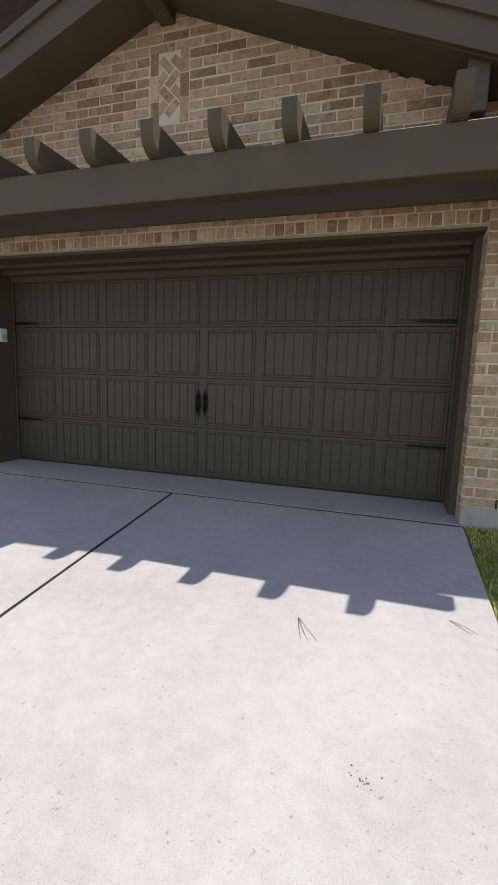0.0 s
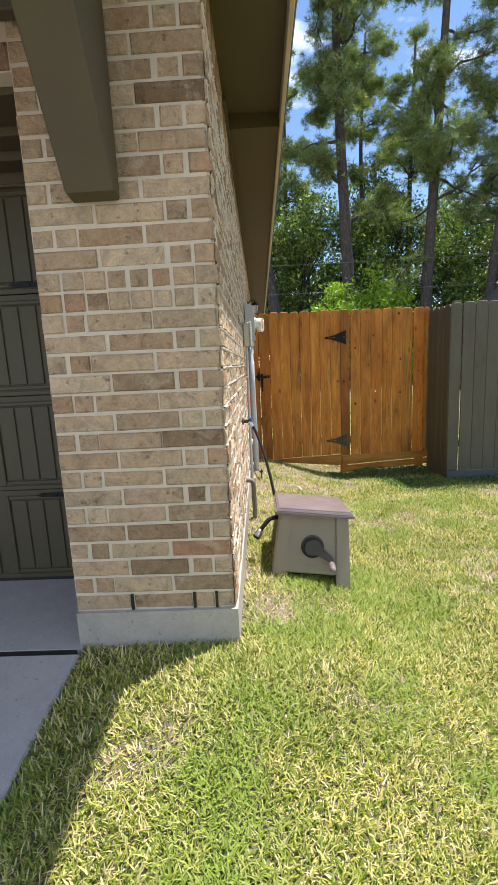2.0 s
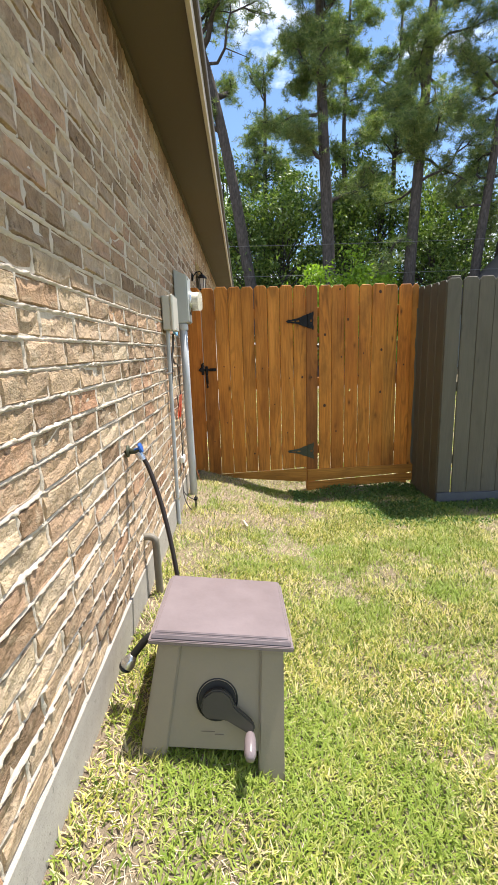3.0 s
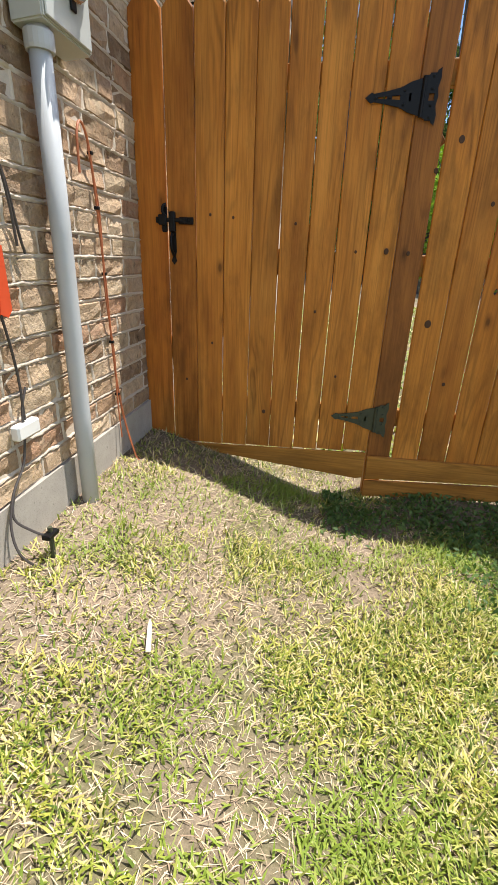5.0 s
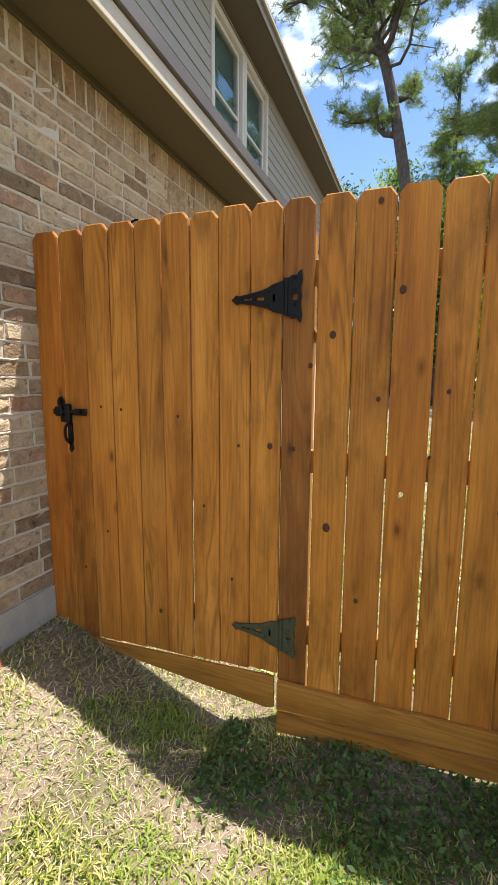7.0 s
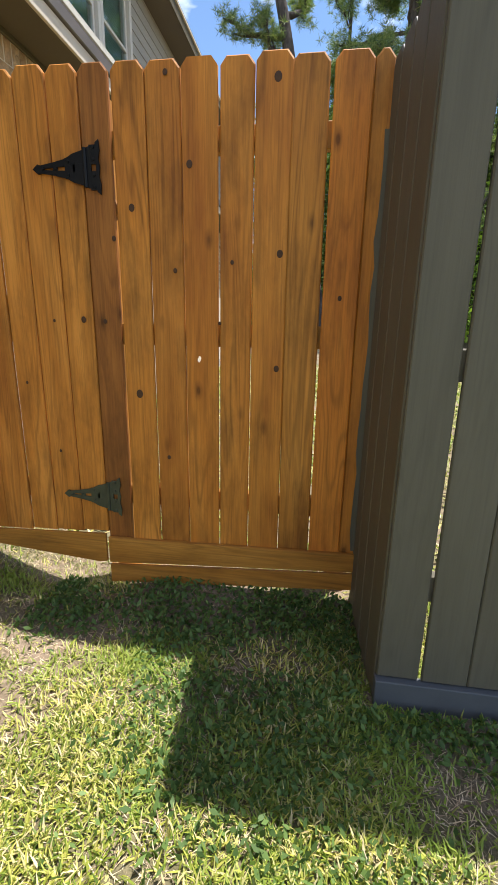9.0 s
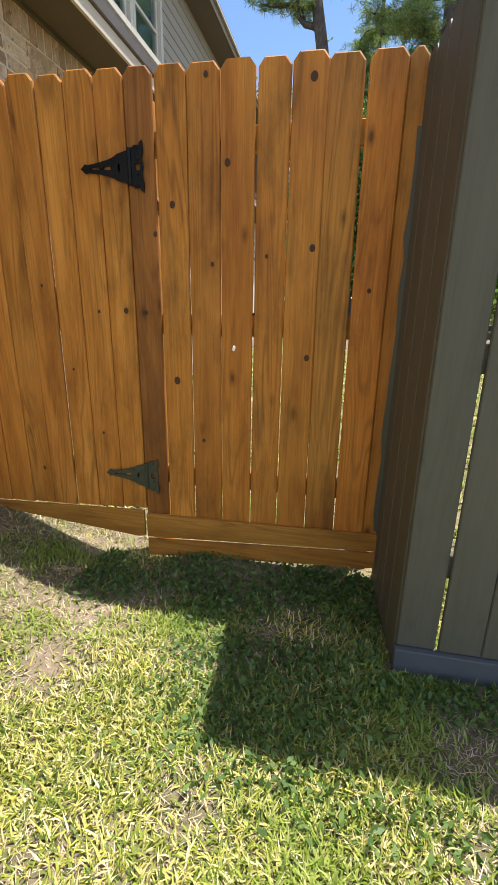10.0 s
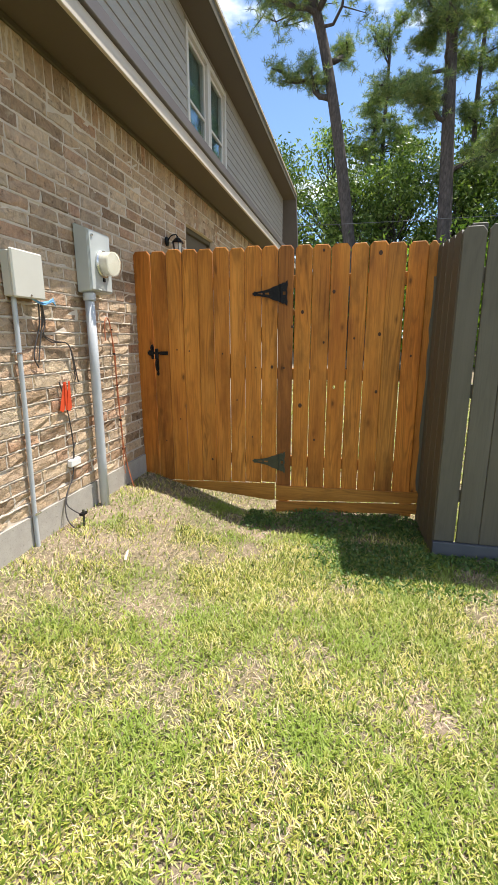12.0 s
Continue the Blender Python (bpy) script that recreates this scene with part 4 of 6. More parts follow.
for bx in (1.548, 1.562):
    lathe(bm, [(0.005, 0), (0.004, 0.003), (0.001, 0.004)], Matrix.Translation((bx, y1 - 0.0118, 1.312)) @ Matrix.Rotation(math.pi / 2, 4, 'X'), 8)
part("plate", bm, IRON, lt)
bm = boxes(((1.456, y1 - 0.026, 1.262), (1.484, y1 - 0.001, 1.350)), bevel=0.005)
prism(bm, [(1.456, 1.262), (1.482, 1.262), (1.484, 1.18), (1.478, 1.155), (1.484, 1.135), (1.470, 1.118), (1.458, 1.135), (1.464, 1.155), (1.454, 1.18)], "y", y1 - 0.005, y1 - 0.0005)
tube(bm, curve_pts([(1.470, y1 - 0.006, 1.262), (1.470, y1 - 0.036, 1.240), (1.470, y1 - 0.036, 1.190), (1.470, y1 - 0.006, 1.160)], 4), 0.007, 8)
part("handle_plate", bm, IRON, lt)

# ---- grey fence ----
GFY, GFX = 7.42, 3.702
gf = empty("grey_fence", (4.6, GFY, 0.0), "dull grey-olive painted wooden privacy fence with corner", "fence")
grn = random.Random(8)
x = GFX
while x < 8.4:
    w = 0.143
    picket("picket", x, x + w - (0.011 if x < GFX + 0.01 else 0.002), 0.07, 2.075 + grn.uniform(-0.006, 0.006) + 0.0 * x, GFY + grn.uniform(-0.002, 0.002), GREYW, gf, grn.uniform(-0.002, 0.002))
    x += w
y = GFY + 0.019
while y < FY - 0.03:
    w = min(0.138, FY + 0.012 - y)
    ob = picket("picket", y, y + w - 0.003, -0.06, 2.07 + grn.uniform(-0.01, 0.005), 0.0, GREYW, gf, 0.0, axis="y")
    ob.location.x = GFX - 0.004 - 0.085 * (y + w - GFY) - gf.location.x
    ob.rotation_euler.z = radians(4.9)
    y += w
part("base_board", boxes(((GFX - 0.006, GFY - 0.02, -0.055), (8.4, GFY + 0.02, 0.066)), bevel=0.003), SLATE, gf, "slate-blue base board")
for zz in (0.4, 1.1, 1.8):
    part("rail", boxes(((GFX + 0.03, GFY + 0.022, zz - 0.045), (8.4, GFY + 0.06, zz + 0.045)), bevel=0.003), GREYW, gf)
for px in (GFX + 0.10, 6.1, 8.3):
    part("post", boxes(((px - 0.045, GFY + 0.064, -0.2), (px + 0.045, GFY + 0.15, 2.1)), bevel=0.004), GREYW, gf)

srn = random.Random(21)
zs = [0.24 + 0.09 * k for k in range(19)]
edge_l = [(3.640 - srn.uniform(0.0, 0.014) * (1.0 if k < 16 else 0.3), z) for k, z in enumerate(zs)]
bm = bmesh.new()
prism(bm, edge_l + [(3.6555, zs[-1]), (3.6555, zs[0])], "y", FY - 0.0075, FY - 0.0060)
part("paint_smear", bm, GREYW, fence, "grey-olive paint smeared over the last board")

# ---- hose reel box ----
RB = (1.69, 4.775, 0.135)
rb = empty("hose_reel_box", RB, "taupe resin hose reel box with mauve-brown lid, leaning on the grass", "hose reel")
rm = Matrix.Translation(RB) @ Matrix.Rotation(radians(6.4), 4, 'Y') @ Matrix.Rotation(radians(-4.5), 4, 'X')


def frustum(bm, b0, b1, z0, z1, m):
    """b0, b1: (x0, x1, y0, y1) at the bottom and the top."""
    V = []
    for (xa, xb, ya, yb), z in ((b0, z0), (b1, z1)):
        V.append([bm.verts.new(m @ Vector(p)) for p in ((xa, ya, z), (xb, ya, z), (xb, yb, z), (xa, yb, z))])
    bm.faces.new(V[0][::-1])
    bm.faces.new(V[1])
    for k in range(4):
        bm.faces.new((V[0][k], V[0][(k + 1) % 4], V[1][(k + 1) % 4], V[1][k]))
    return bm


def ebevel(bm, w):
    bmesh.ops.bevel(bm, geom=list(bm.edges), offset=w, segments=2, affect='EDGES')
    return bm


HT = 0.408
bm = frustum(bmesh.new(), (-0.212, 0.205, -0.275, 0.205), (-0.188, 0.188, -0.212, 0.172), 0.065, HT, rm)
part("body", ebevel(bm, 0.006), RESIN, rb)
for sx in (-1, 1):
    for sy in (-1, 1):
        yo = 0.302 if sy < 0 else 0.222
        xs = sorted((sx * 0.155, sx * 0.242))
        ys = sorted((sy * (yo - 0.09), sy * yo))
        xt = sorted((sx * 0.130, sx * 0.206))
        yt = sorted((sy * 0.145, sy * 0.226)) if sy < 0 else (0.109, 0.190)
        bm = frustum(bmesh.new(), (*xs, *ys), (*xt, *yt), -0.03, HT + 0.002, rm)
        part("leg", ebevel(bm, 0.005), RESIN, rb)
bm = bmesh.new()
frustum(bm, (-0.236, 0.236, -0.258, 0.205), (-0.236, 0.236, -0.258, 0.205), HT + 0.004, HT + 0.020, rm)
frustum(bm, (-0.230, 0.230, -0.252, 0.199), (-0.224, 0.224, -0.245, 0.193), HT + 0.021, HT + 0.036, rm)
lid = part("lid", ebevel(bm, 0.003), RESINL, rb, "mauve-brown lid with raised panel")
bm = frustum(bmesh.new(), (-0.219, 0.219, -0.240, 0.188), (-0.216, 0.216, -0.237, 0.185), HT + 0.036, HT + 0.042, rm)
part("raised_panel", ebevel(bm, 0.002), RESINL, lid)
fm = rm @ Matrix.Translation((0.0, -0.2445, 0.225)) @ Matrix.Rotation(radians(90 - 11.5), 4, 'X')
bm = lathe(bmesh.new(), [(0.069, -0.004), (0.069, 0.003), (0.066, 0.004), (0.063, 0.001)], fm, 28)
part("hub_rim", bm, RUBBER, rb)
# no hollow is modelled; a black disc paints the shade of the hub recess
bm = lathe(bmesh.new(), [(0.062, 0.001), (0.060, 0.0055), (0.03, 0.006)], fm, 28)
part("hub_recess", bm, RUBBER, rb, "black disc for the shade in the crank hub recess")
bm = bmesh.new()
prism(bm, [(-0.045, 0.02), (-0.02, 0.042), (0.015, 0.045), (0.045, 0.025), (0.058, -0.004), (0.122, -0.052), (0.130, -0.074), (0.112, -0.088), (0.032, -0.048), (-0.03, -0.048), (-0.052, -0.02)], "z", 0.012, 0.036)
bm.transform(fm)
crank = part("crank_arm", ebevel(bm, 0.005), CRANK, rb, "dark olive crank arm")
bm = lathe(bmesh.new(), [(0.008, 0.03), (0.015, 0.04), (0.019, 0.06), (0.019, 0.105), (0.013, 0.12), (0.004, 0.123)], fm @ Matrix.Translation((0.114, -0.071, 0.0)) @ Matrix.Rotation(radians(24), 4, 'X'), 14)
part("grip", bm, RESINL, crank, "pinkish-brown crank grip", True)
bm = bmesh.new()
for a in ((-0.02, -0.115, 0.03, -0.125), (-0.045, -0.107, 0.0, -0.110)):
    box(bm, (a[0], -0.006, -0.002), (a[2], 0.004, 0.0025), 0.0, fm @ Matrix.Translation((0, a[1], 0.0)))
part("embossed_mark", bm, RESIN, rb)

hs = empty("garden_hose", (1.35, 5.25, 1.03), "dark brown rubber garden hose hanging from the tap", "hose")
bm = tube(bmesh.new(), curve_pts([(1.365, 5.262, 1.045), (1.393, 5.255, 0.995), (1.440, 5.22, 0.86), (1.483, 5.17, 0.69), (1.515, 5.12, 0.51), (1.533, 5.08, 0.34), (1.545, 5.06, 0.20)], 5), 0.0105, 10)
part("hose_line", bm, HOSE, hs, smooth=True)
bm = tube(bmesh.new(), [(1.352, 5.265, 1.062), (1.372, 5.258, 1.025)], 0.019, 10)
part("coupling", bm, CHROME, hs, "metal hose coupling")
tap = empty("wall_tap", (WX, 5.27, 1.065), "metal wall tap with blue handle on the brick wall", "tap")
bm = tube(bmesh.new(), [(WX, 5.27, 1.067), (1.345, 5.27, 1.067), (1.358, 5.268, 1.06), (1.362, 5.265, 1.045)], [0.013, 0.013, 0.015, 0.015], 12)
lathe(bm, [(0.028, 0), (0.028, 0.006), (0.015, 0.012)], Matrix.Translation((WX + 0.012, 5.27, 1.067)) @ Matrix.Rotation(math.pi / 2, 4, 'Y'), 16)
part("spout", bm, IRONG, tap, smooth=True)
bm = lathe(bmesh.new(), [(0.006, 0), (0.006, 0.03), (0.028, 0.032), (0.030, 0.038), (0.028, 0.044), (0.006, 0.046)], Matrix.Translation((1.335, 5.262, 1.075)) @ Matrix.Rotation(radians(72), 4, 'Y') @ Matrix.Scale(0.8, 4), 9)
part("handle", bm, TAPBLUE, tap, "blue round handle")
nz = empty("hose_nozzle", (1.42, 4.70, 0.43), "black hose end with chrome spray nozzle", "nozzle")
bm = tube(bmesh.new(), curve_pts([(1.520, 4.735, 0.505), (1.470, 4.722, 0.500), (1.430, 4.712, 0.462), (1.405, 4.706, 0.432)], 4), 0.014, 10)
part("hose_end", bm, RUBBER, nz, smooth=True)
bm = tube(bmesh.new(), [(1.410, 4.707, 0.438), (1.400, 4.705, 0.424), (1.390, 4.703, 0.410), (1.384, 4.702, 0.401), (1.380, 4.701, 0.396)], [0.014, 0.020, 0.026, 0.027, 0.024], 14)
part("spray_head", bm, CHROME, nz, "chrome spray head", True)
bm = tube(bmesh.new(), [(1.379, 4.7005, 0.3945), (1.374, 4.700, 0.387)], [0.0255, 0.022], 14)
part("spray_face", bm, RUBBER, nz, smooth=True)

vp = empty("vent_pipe", (1.335, 5.46, 0.25), "taupe elbow pipe rising beside the brick wall", "pipe")
bm = tube(bmesh.new(), curve_pts([(WX - 0.01, 5.46, 0.565), (1.325, 5.46, 0.565), (1.347, 5.458, 0.555), (1.355, 5.456, 0.53), (1.356, 5.455, 0.40), (1.357, 5.455, 0.18)], 5), 0.019, 12)
part("elbow", bm, VENT, vp, smooth=True)

# ---- black nursery pot ----
pm = Matrix.Translation((1.825, 5.285, 0.050)) @ Matrix.Rotation(radians(10), 4, 'X') @ Matrix.Rotation(radians(6), 4, 'Y')
pot = empty("plant_pot", (1.825, 5.285, 0.050), "empty black plastic nursery pot standing on the lawn", "plant pot")
bm = lathe(bmesh.new(), [(0.098, 0.0), (0.128, 0.205), (0.137, 0.206), (0.138, 0.232), (0.134, 0.234), (0.128, 0.230), (0.124, 0.20), (0.094, 0.008), (0.004, 0.008)], pm, 40)
part("shell", bm, POTB, pot, smooth=True)
bm = lathe(bmesh.new(), [(0.1315, 0.176), (0.1345, 0.178), (0.1350, 0.184), (0.1325, 0.186)], pm, 40)
part("rib", bm, POTB, pot, smooth=True)

# ---- electric meter and boxes ----
em = empty("electric_meter", (1.30, 7.27, 1.74), "grey steel electric meter box with round glass meter on brick", "electric meter")
bm = bmesh.new()
prism(bm, [(WX + 0.012, 1.735), (1.400, 1.745), (1.400, 2.125), (WX + 0.012, 2.165)], "y", 7.135, 7.405)
part("box", ebevel(bm, 0.005), METALB, em)
part("cover", boxes(((1.400, 7.145, 1.752), (1.407, 7.395, 2.120)), bevel=0.003), METALB, em)
mm = Matrix.Translation((1.407, 7.285, 1.925)) @ Matrix.Rotation(math.pi / 2, 4, 'Y')
part("ring", lathe(bmesh.new(), [(0.088, 0), (0.090, 0.012), (0.084, 0.022), (0.070, 0.022)], mm, 32), CHROME, em, smooth=False)
part("dial_drum", lathe(bmesh.new(), [(0.068, 0.016), (0.068, 0.072), (0.060, 0.078), (0.004, 0.078)], mm, 32), IVORY, em, "ivory meter body")
g = part("glass_dome", lathe(bmesh.new(), [(0.078, 0.02), (0.078, 0.088), (0.072, 0.102), (0.055, 0.108), (0.003, 0.109)], mm, 32), MGLASS, em, smooth=True)
g.visible_shadow = False
part("seal_tab", boxes(((1.408, 7.272, 1.812), (1.416, 7.300, 1.838)), bevel=0.002), IRON, em)
part("latch", boxes(((1.406, 7.160, 2.085), (1.415, 7.185, 2.100)), bevel=0.002), CHROME, em)
cd = empty("conduit", (1.355, 7.155, 0.2), "thick grey plastic conduit below the meter box", "conduit")
part("pipe", tube(bmesh.new(), [(1.350, 7.185, 1.742), (1.352, 7.180, 1.2), (1.356, 7.165, 0.6), (1.360, 7.155, 0.16)], 0.032, 18), PVC, cd, smooth=True)
part("collar", lathe(bmesh.new(), [(0.040, 0), (0.042, 0.01), (0.042, 0.045), (0.036, 0.05)], Matrix.Translation((1.351, 7.1845, 1.685)), 18), PVC, cd)
ub = empty("utility_box", (1.30, 6.57, 1.65), "beige plastic utility box mounted on the brick wall", "utility box")
part("body", boxes(((WX + 0.012, 6.465, 1.655), (1.355, 6.695, 1.885)), bevel=0.006), PLASTB, ub)
part("cover", boxes(((1.356, 6.458, 1.648), (1.378, 6.702, 1.893)), bevel=0.008), PLASTB, ub)
part("screw", lathe(bmesh.new(), [(0.007, 0), (0.006, 0.003)], Matrix.Translation((1.378, 6.58, 1.665)) @ Matrix.Rotation(math.pi / 2, 4, 'Y'), 8), CHROME, ub)
c2 = empty("thin_conduit", (1.318, 6.50, 0.2), "thin grey conduit strapped to the brick wall", "conduit")
part("pipe", tube(bmesh.new(), curve_pts([(1.325, 6.505, 1.66), (1.322, 6.505, 1.45), (1.318, 6.495, 0.9), (1.318, 6.475, 0.4), (1.322, 6.470, 0.18)], 5), 0.0135, 12), PVC, c2, smooth=True)
for zz in (0.42, 1.35):
    part("strap", boxes(((WX + 0.012, 6.465, zz), (1.336, 6.515, zz + 0.016)), bevel=0.003), CHROME, c2)
wr = empty("loose_wires", (1.31, 6.75, 1.5), "loose blue and black utility wires on the brick wall", "wires")
wrnd = random.Random(3)
for k in range(5):
    o = [wrnd.uniform(-0.012, 0.012) for _ in range(6)]
    part("blue_wire", tube(bmesh.new(), curve_pts([(1.345, 6.62 + o[0], 1.655), (1.350 + o[1], 6.70, 1.630 + o[2]), (1.352, 6.78 + o[3], 1.645 + o[4]), (1.345, 6.815 + o[5], 1.668 - 0.01 * k)], 4), 0.0035, 6), BLUE, wr, "pale blue wire")
for pts in ([(1.335, 6.70, 1.640), (1.32, 6.735, 1.55), (1.312, 6.715, 1.47), (1.312, 6.80, 1.415), (1.312, 6.93, 1.41), (1.312, 6.985, 1.36), (1.312, 7.02, 1.20), (1.312, 7.035, 1.15)],
            [(1.335, 6.71, 1.640), (1.32, 6.745, 1.53), (1.314, 6.73, 1.46), (1.314, 6.83, 1.42), (1.314, 6.955, 1.40), (1.314, 6.99, 1.30), (1.314, 7.00, 1.17)],
            [(1.330, 6.69, 1.640), (1.316, 6.70, 1.52), (1.312, 6.66, 1.42), (1.312, 6.63, 1.33), (1.312, 6.66, 1.27)],
            [(1.330, 6.72, 1.640), (1.316, 6.72, 1.52), (1.312, 6.69, 1.40), (1.312, 6.665, 1.30)],
            [(1.312, 6.83, 1.17), (1.314, 6.85, 1.10), (1.316, 6.885, 0.95), (1.316, 6.905, 0.80), (1.318, 6.90, 0.66)],
            [(1.316, 6.93, 0.76), (1.316, 6.90, 0.70), (1.318, 6.885, 0.62)],
            [(1.318, 6.885, 0.60), (1.316, 6.86, 0.52), (1.318, 6.79, 0.45), (1.33, 6.74, 0.36), (1.36, 6.72, 0.28), (1.40, 6.74, 0.22)],
            [(1.318, 6.79, 0.45), (1.33, 6.76, 0.38), (1.37, 6.78, 0.33), (1.41, 6.80, 0.30)]):
    part("black_wire", tube(bmesh.new(), curve_pts(pts, 4), 0.0042, 6), BLACKW, wr)
tg = empty("cable_marker", (1.315, 6.865, 1.05), "bright orange plastic cable marker hanging on the brick", "cable marker")
for k, (dy, tw) in enumerate(((-0.018, -0.12), (0.012, 0.16), (0.03, 0.02))):
    bm = bmesh.new()
    prism(bm, [(-0.006, 0.10), (0.008, 0.10), (0.028, -0.075), (0.010, -0.095), (-0.022, -0.082)], "x", -0.0012, 0.0012)
    bm.transform(Matrix.Translation((1.320 + 0.005 * k, 6.860 + dy, 1.07)) @ Matrix.Rotation(tw, 4, 'X') @ Matrix.Rotation(0.10, 4, 'Y'))
    part("flap", bm, ORANGE, tg)
jb = empty("cable_junction", (1.31, 6.90, 0.62), "small white cable junction cover on the brick", "junction box")
part("cover", boxes(((WX + 0.012, 6.845, 0.605), (1.332, 6.955, 0.655)), bevel=0.006), WHITE, jb)
gs = empty("ground_rod", (1.42, 6.80, 0.2), "short rusty ground rod with clamp in the soil", "ground rod")
part("rod", tube(bmesh.new(), [(1.415, 6.80, 0.15), (1.415, 6.805, 0.335)], 0.008, 8), IRONG, gs)
part("clamp", boxes(((1.400, 6.775, 0.300), (1.430, 6.83, 0.318)), bevel=0.003), IRON, gs)
co = empty("hanging_cord", (1.31, 7.55, 0.9), "orange-brown cord hanging in loops down the brick", "cord")
part("cord_loop", tube(bmesh.new(), curve_pts([(1.318, 7.400, 1.42), (1.316, 7.410, 1.54), (1.312, 7.450, 1.585), (1.310, 7.495, 1.53), (1.312, 7.515, 1.35), (1.312, 7.535, 1.05), (1.312, 7.545, 0.80), (1.314, 7.56, 0.60), (1.330, 7.575, 0.42), (1.375, 7.565, 0.26), (1.40, 7.55, 0.235)], 5), 0.0045, 6), CORD, co)
part("cord_loop", tube(bmesh.new(), curve_pts([(1.310, 7.49, 1.52), (1.314, 7.53, 1.30), (1.312, 7.525, 1.0), (1.314, 7.555, 0.75), (1.316, 7.545, 0.55), (1.33, 7.53, 0.36)], 5), 0.0035, 6), CORD, co)
for zz, yy in ((1.50, 7.505), (1.32, 7.52), (1.08, 7.535), (0.80, 7.548), (0.56, 7.558)):
    part("cord_clip", boxes(((WX + 0.012, yy - 0.008, zz - 0.006), (1.320, yy + 0.008, zz + 0.006)), bevel=0.002), IRON, co)

# ---- wall lantern and back door, beyond the gate ----
wl = empty("wall_lantern", (1.30, 8.66, 2.25), "black wall lantern with glass panes on brick", "wall lamp")
part("back_plate", lathe(bmesh.new(), [(0.055, 0), (0.052, 0.012), (0.03, 0.02)], Matrix.Translation((WX + 0.012, 8.66, 2.36)) @ Matrix.Rotation(math.pi / 2, 4, 'Y'), 20), IRON, wl)
part("arm", tube(bmesh.new(), curve_pts([(1.31, 8.66, 2.36), (1.36, 8.66, 2.42), (1.42, 8.66, 2.43), (1.44, 8.66, 2.40)], 4), 0.008, 8), IRON, wl)
part("roof_cap", lathe(bmesh.new(), [(0.075, 2.335), (0.070, 2.345), (0.035, 2.385), (0.012, 2.40), (0.010, 2.415)], Matrix.Translation((1.44, 8.66, 0)), 12), IRON, wl)
part("lamp_glass", lathe(bmesh.new(), [(0.040, 2.19), (0.055, 2.335)], Matrix.Translation((1.44, 8.66, 0)), 6), CLEARL, wl)
part("base_cap", lathe(bmesh.new(), [(0.010, 2.165), (0.045, 2.175), (0.045, 2.19)], Matrix.Translation((1.44, 8.66, 0)), 12), IRON, wl)
for k in range(6):
    a = math.pi / 3 * k
    part("glazing_bar", tube(bmesh.new(), [(1.44 + 0.042 * math.cos(a), 8.66 + 0.042 * math.sin(a), 2.19), (1.44 + 0.057 * math.cos(a), 8.66 + 0.057 * math.sin(a), 2.335)], 0.004, 6), IRON, wl)
wl.scale = (0.8, 0.8, 0.8)
bd = empty("door_1", (WX - 0.1, 9.72, 0.42), "brown painted back door in the brick wall", "door", kind="structure")
part("door_frame", boxes(((WX - 0.14, DY0, 0.42), (WX - 0.05, DY0 + 0.05, DZ)), ((WX - 0.14, DY1 - 0.05, 0.42), (WX - 0.05, DY1, DZ)), ((WX - 0.14, DY0 + 0.05, DZ - 0.05), (WX - 0.05, DY1 - 0.05, DZ)), bevel=0.003), TRIM, bd)
part("door_leaf", boxes(((WX - 0.13, DY0 + 0.052, 0.42), (WX - 0.085, DY1 - 0.052, DZ - 0.052)), bevel=0.003), SOFFIT, bd)
kp = empty("door_keypad", (-4.477, 4.25, 1.79), "small white garage keypad on the brown jamb", "keypad")
part("case", boxes(((-4.4775, 4.205, 1.715), (-4.450, 4.300, 1.870)), bevel=0.006), WHITE, kp)
part("flap", boxes(((-4.4495, 4.215, 1.730), (-4.444, 4.290, 1.790)), bevel=0.002), PVC, kp)


# ---- trees ----
def blade_batch(rnd, centres, count, spread, length, width, up=0.0):
    """Needles or leaves round many centres: thin triangles pointing outward."""
    n = len(centres) * count
    c = np.repeat(np.asarray(centres, float), count, axis=0)
    d = rnd.normal(size=(n, 3))
    d[:, 2] = d[:, 2] * 0.8 + up
    d /= np.linalg.norm(d, axis=1)[:, None]
    side = np.cross(d, rnd.normal(size=(n, 3)))
    side /= np.linalg.norm(side, axis=1)[:, None]
    L = length * rnd.uniform(0.6, 1.2, n)[:, None]
    b = c + d * spread * rnd.uniform(0.0, 1.0, n)[:, None]
    V = np.stack((b - side * width / 2, b + side * width / 2, b + d * L), 1).reshape(-1, 3)
    return V


def leaf_batch(rnd, pts, size):
    """Diamond leaves at the points, turned at random."""
    n = len(pts)
    p = np.asarray(pts, float)
    a = rnd.normal(size=(n, 3))
    a /= np.linalg.norm(a, axis=1)[:, None]
    b = np.cross(a, rnd.normal(size=(n, 3)))
    b /= np.linalg.norm(b, axis=1)[:, None]
    s = size * rnd.uniform(0.6, 1.3, n)[:, None]
    return np.stack((p - a * s, p + b * s * 0.45, p + a * s, p - b * s * 0.45), 1).reshape(-1, 3)


def foliage(name, V, k, material, parent):
    o = np.array(origin_of(parent))
    n = len(V) // k
    me = raw_mesh(name, V - o, np.arange(len(V)), np.full(n, k), material)
    ob = new(name, me)
    ob.parent = parent
    return ob


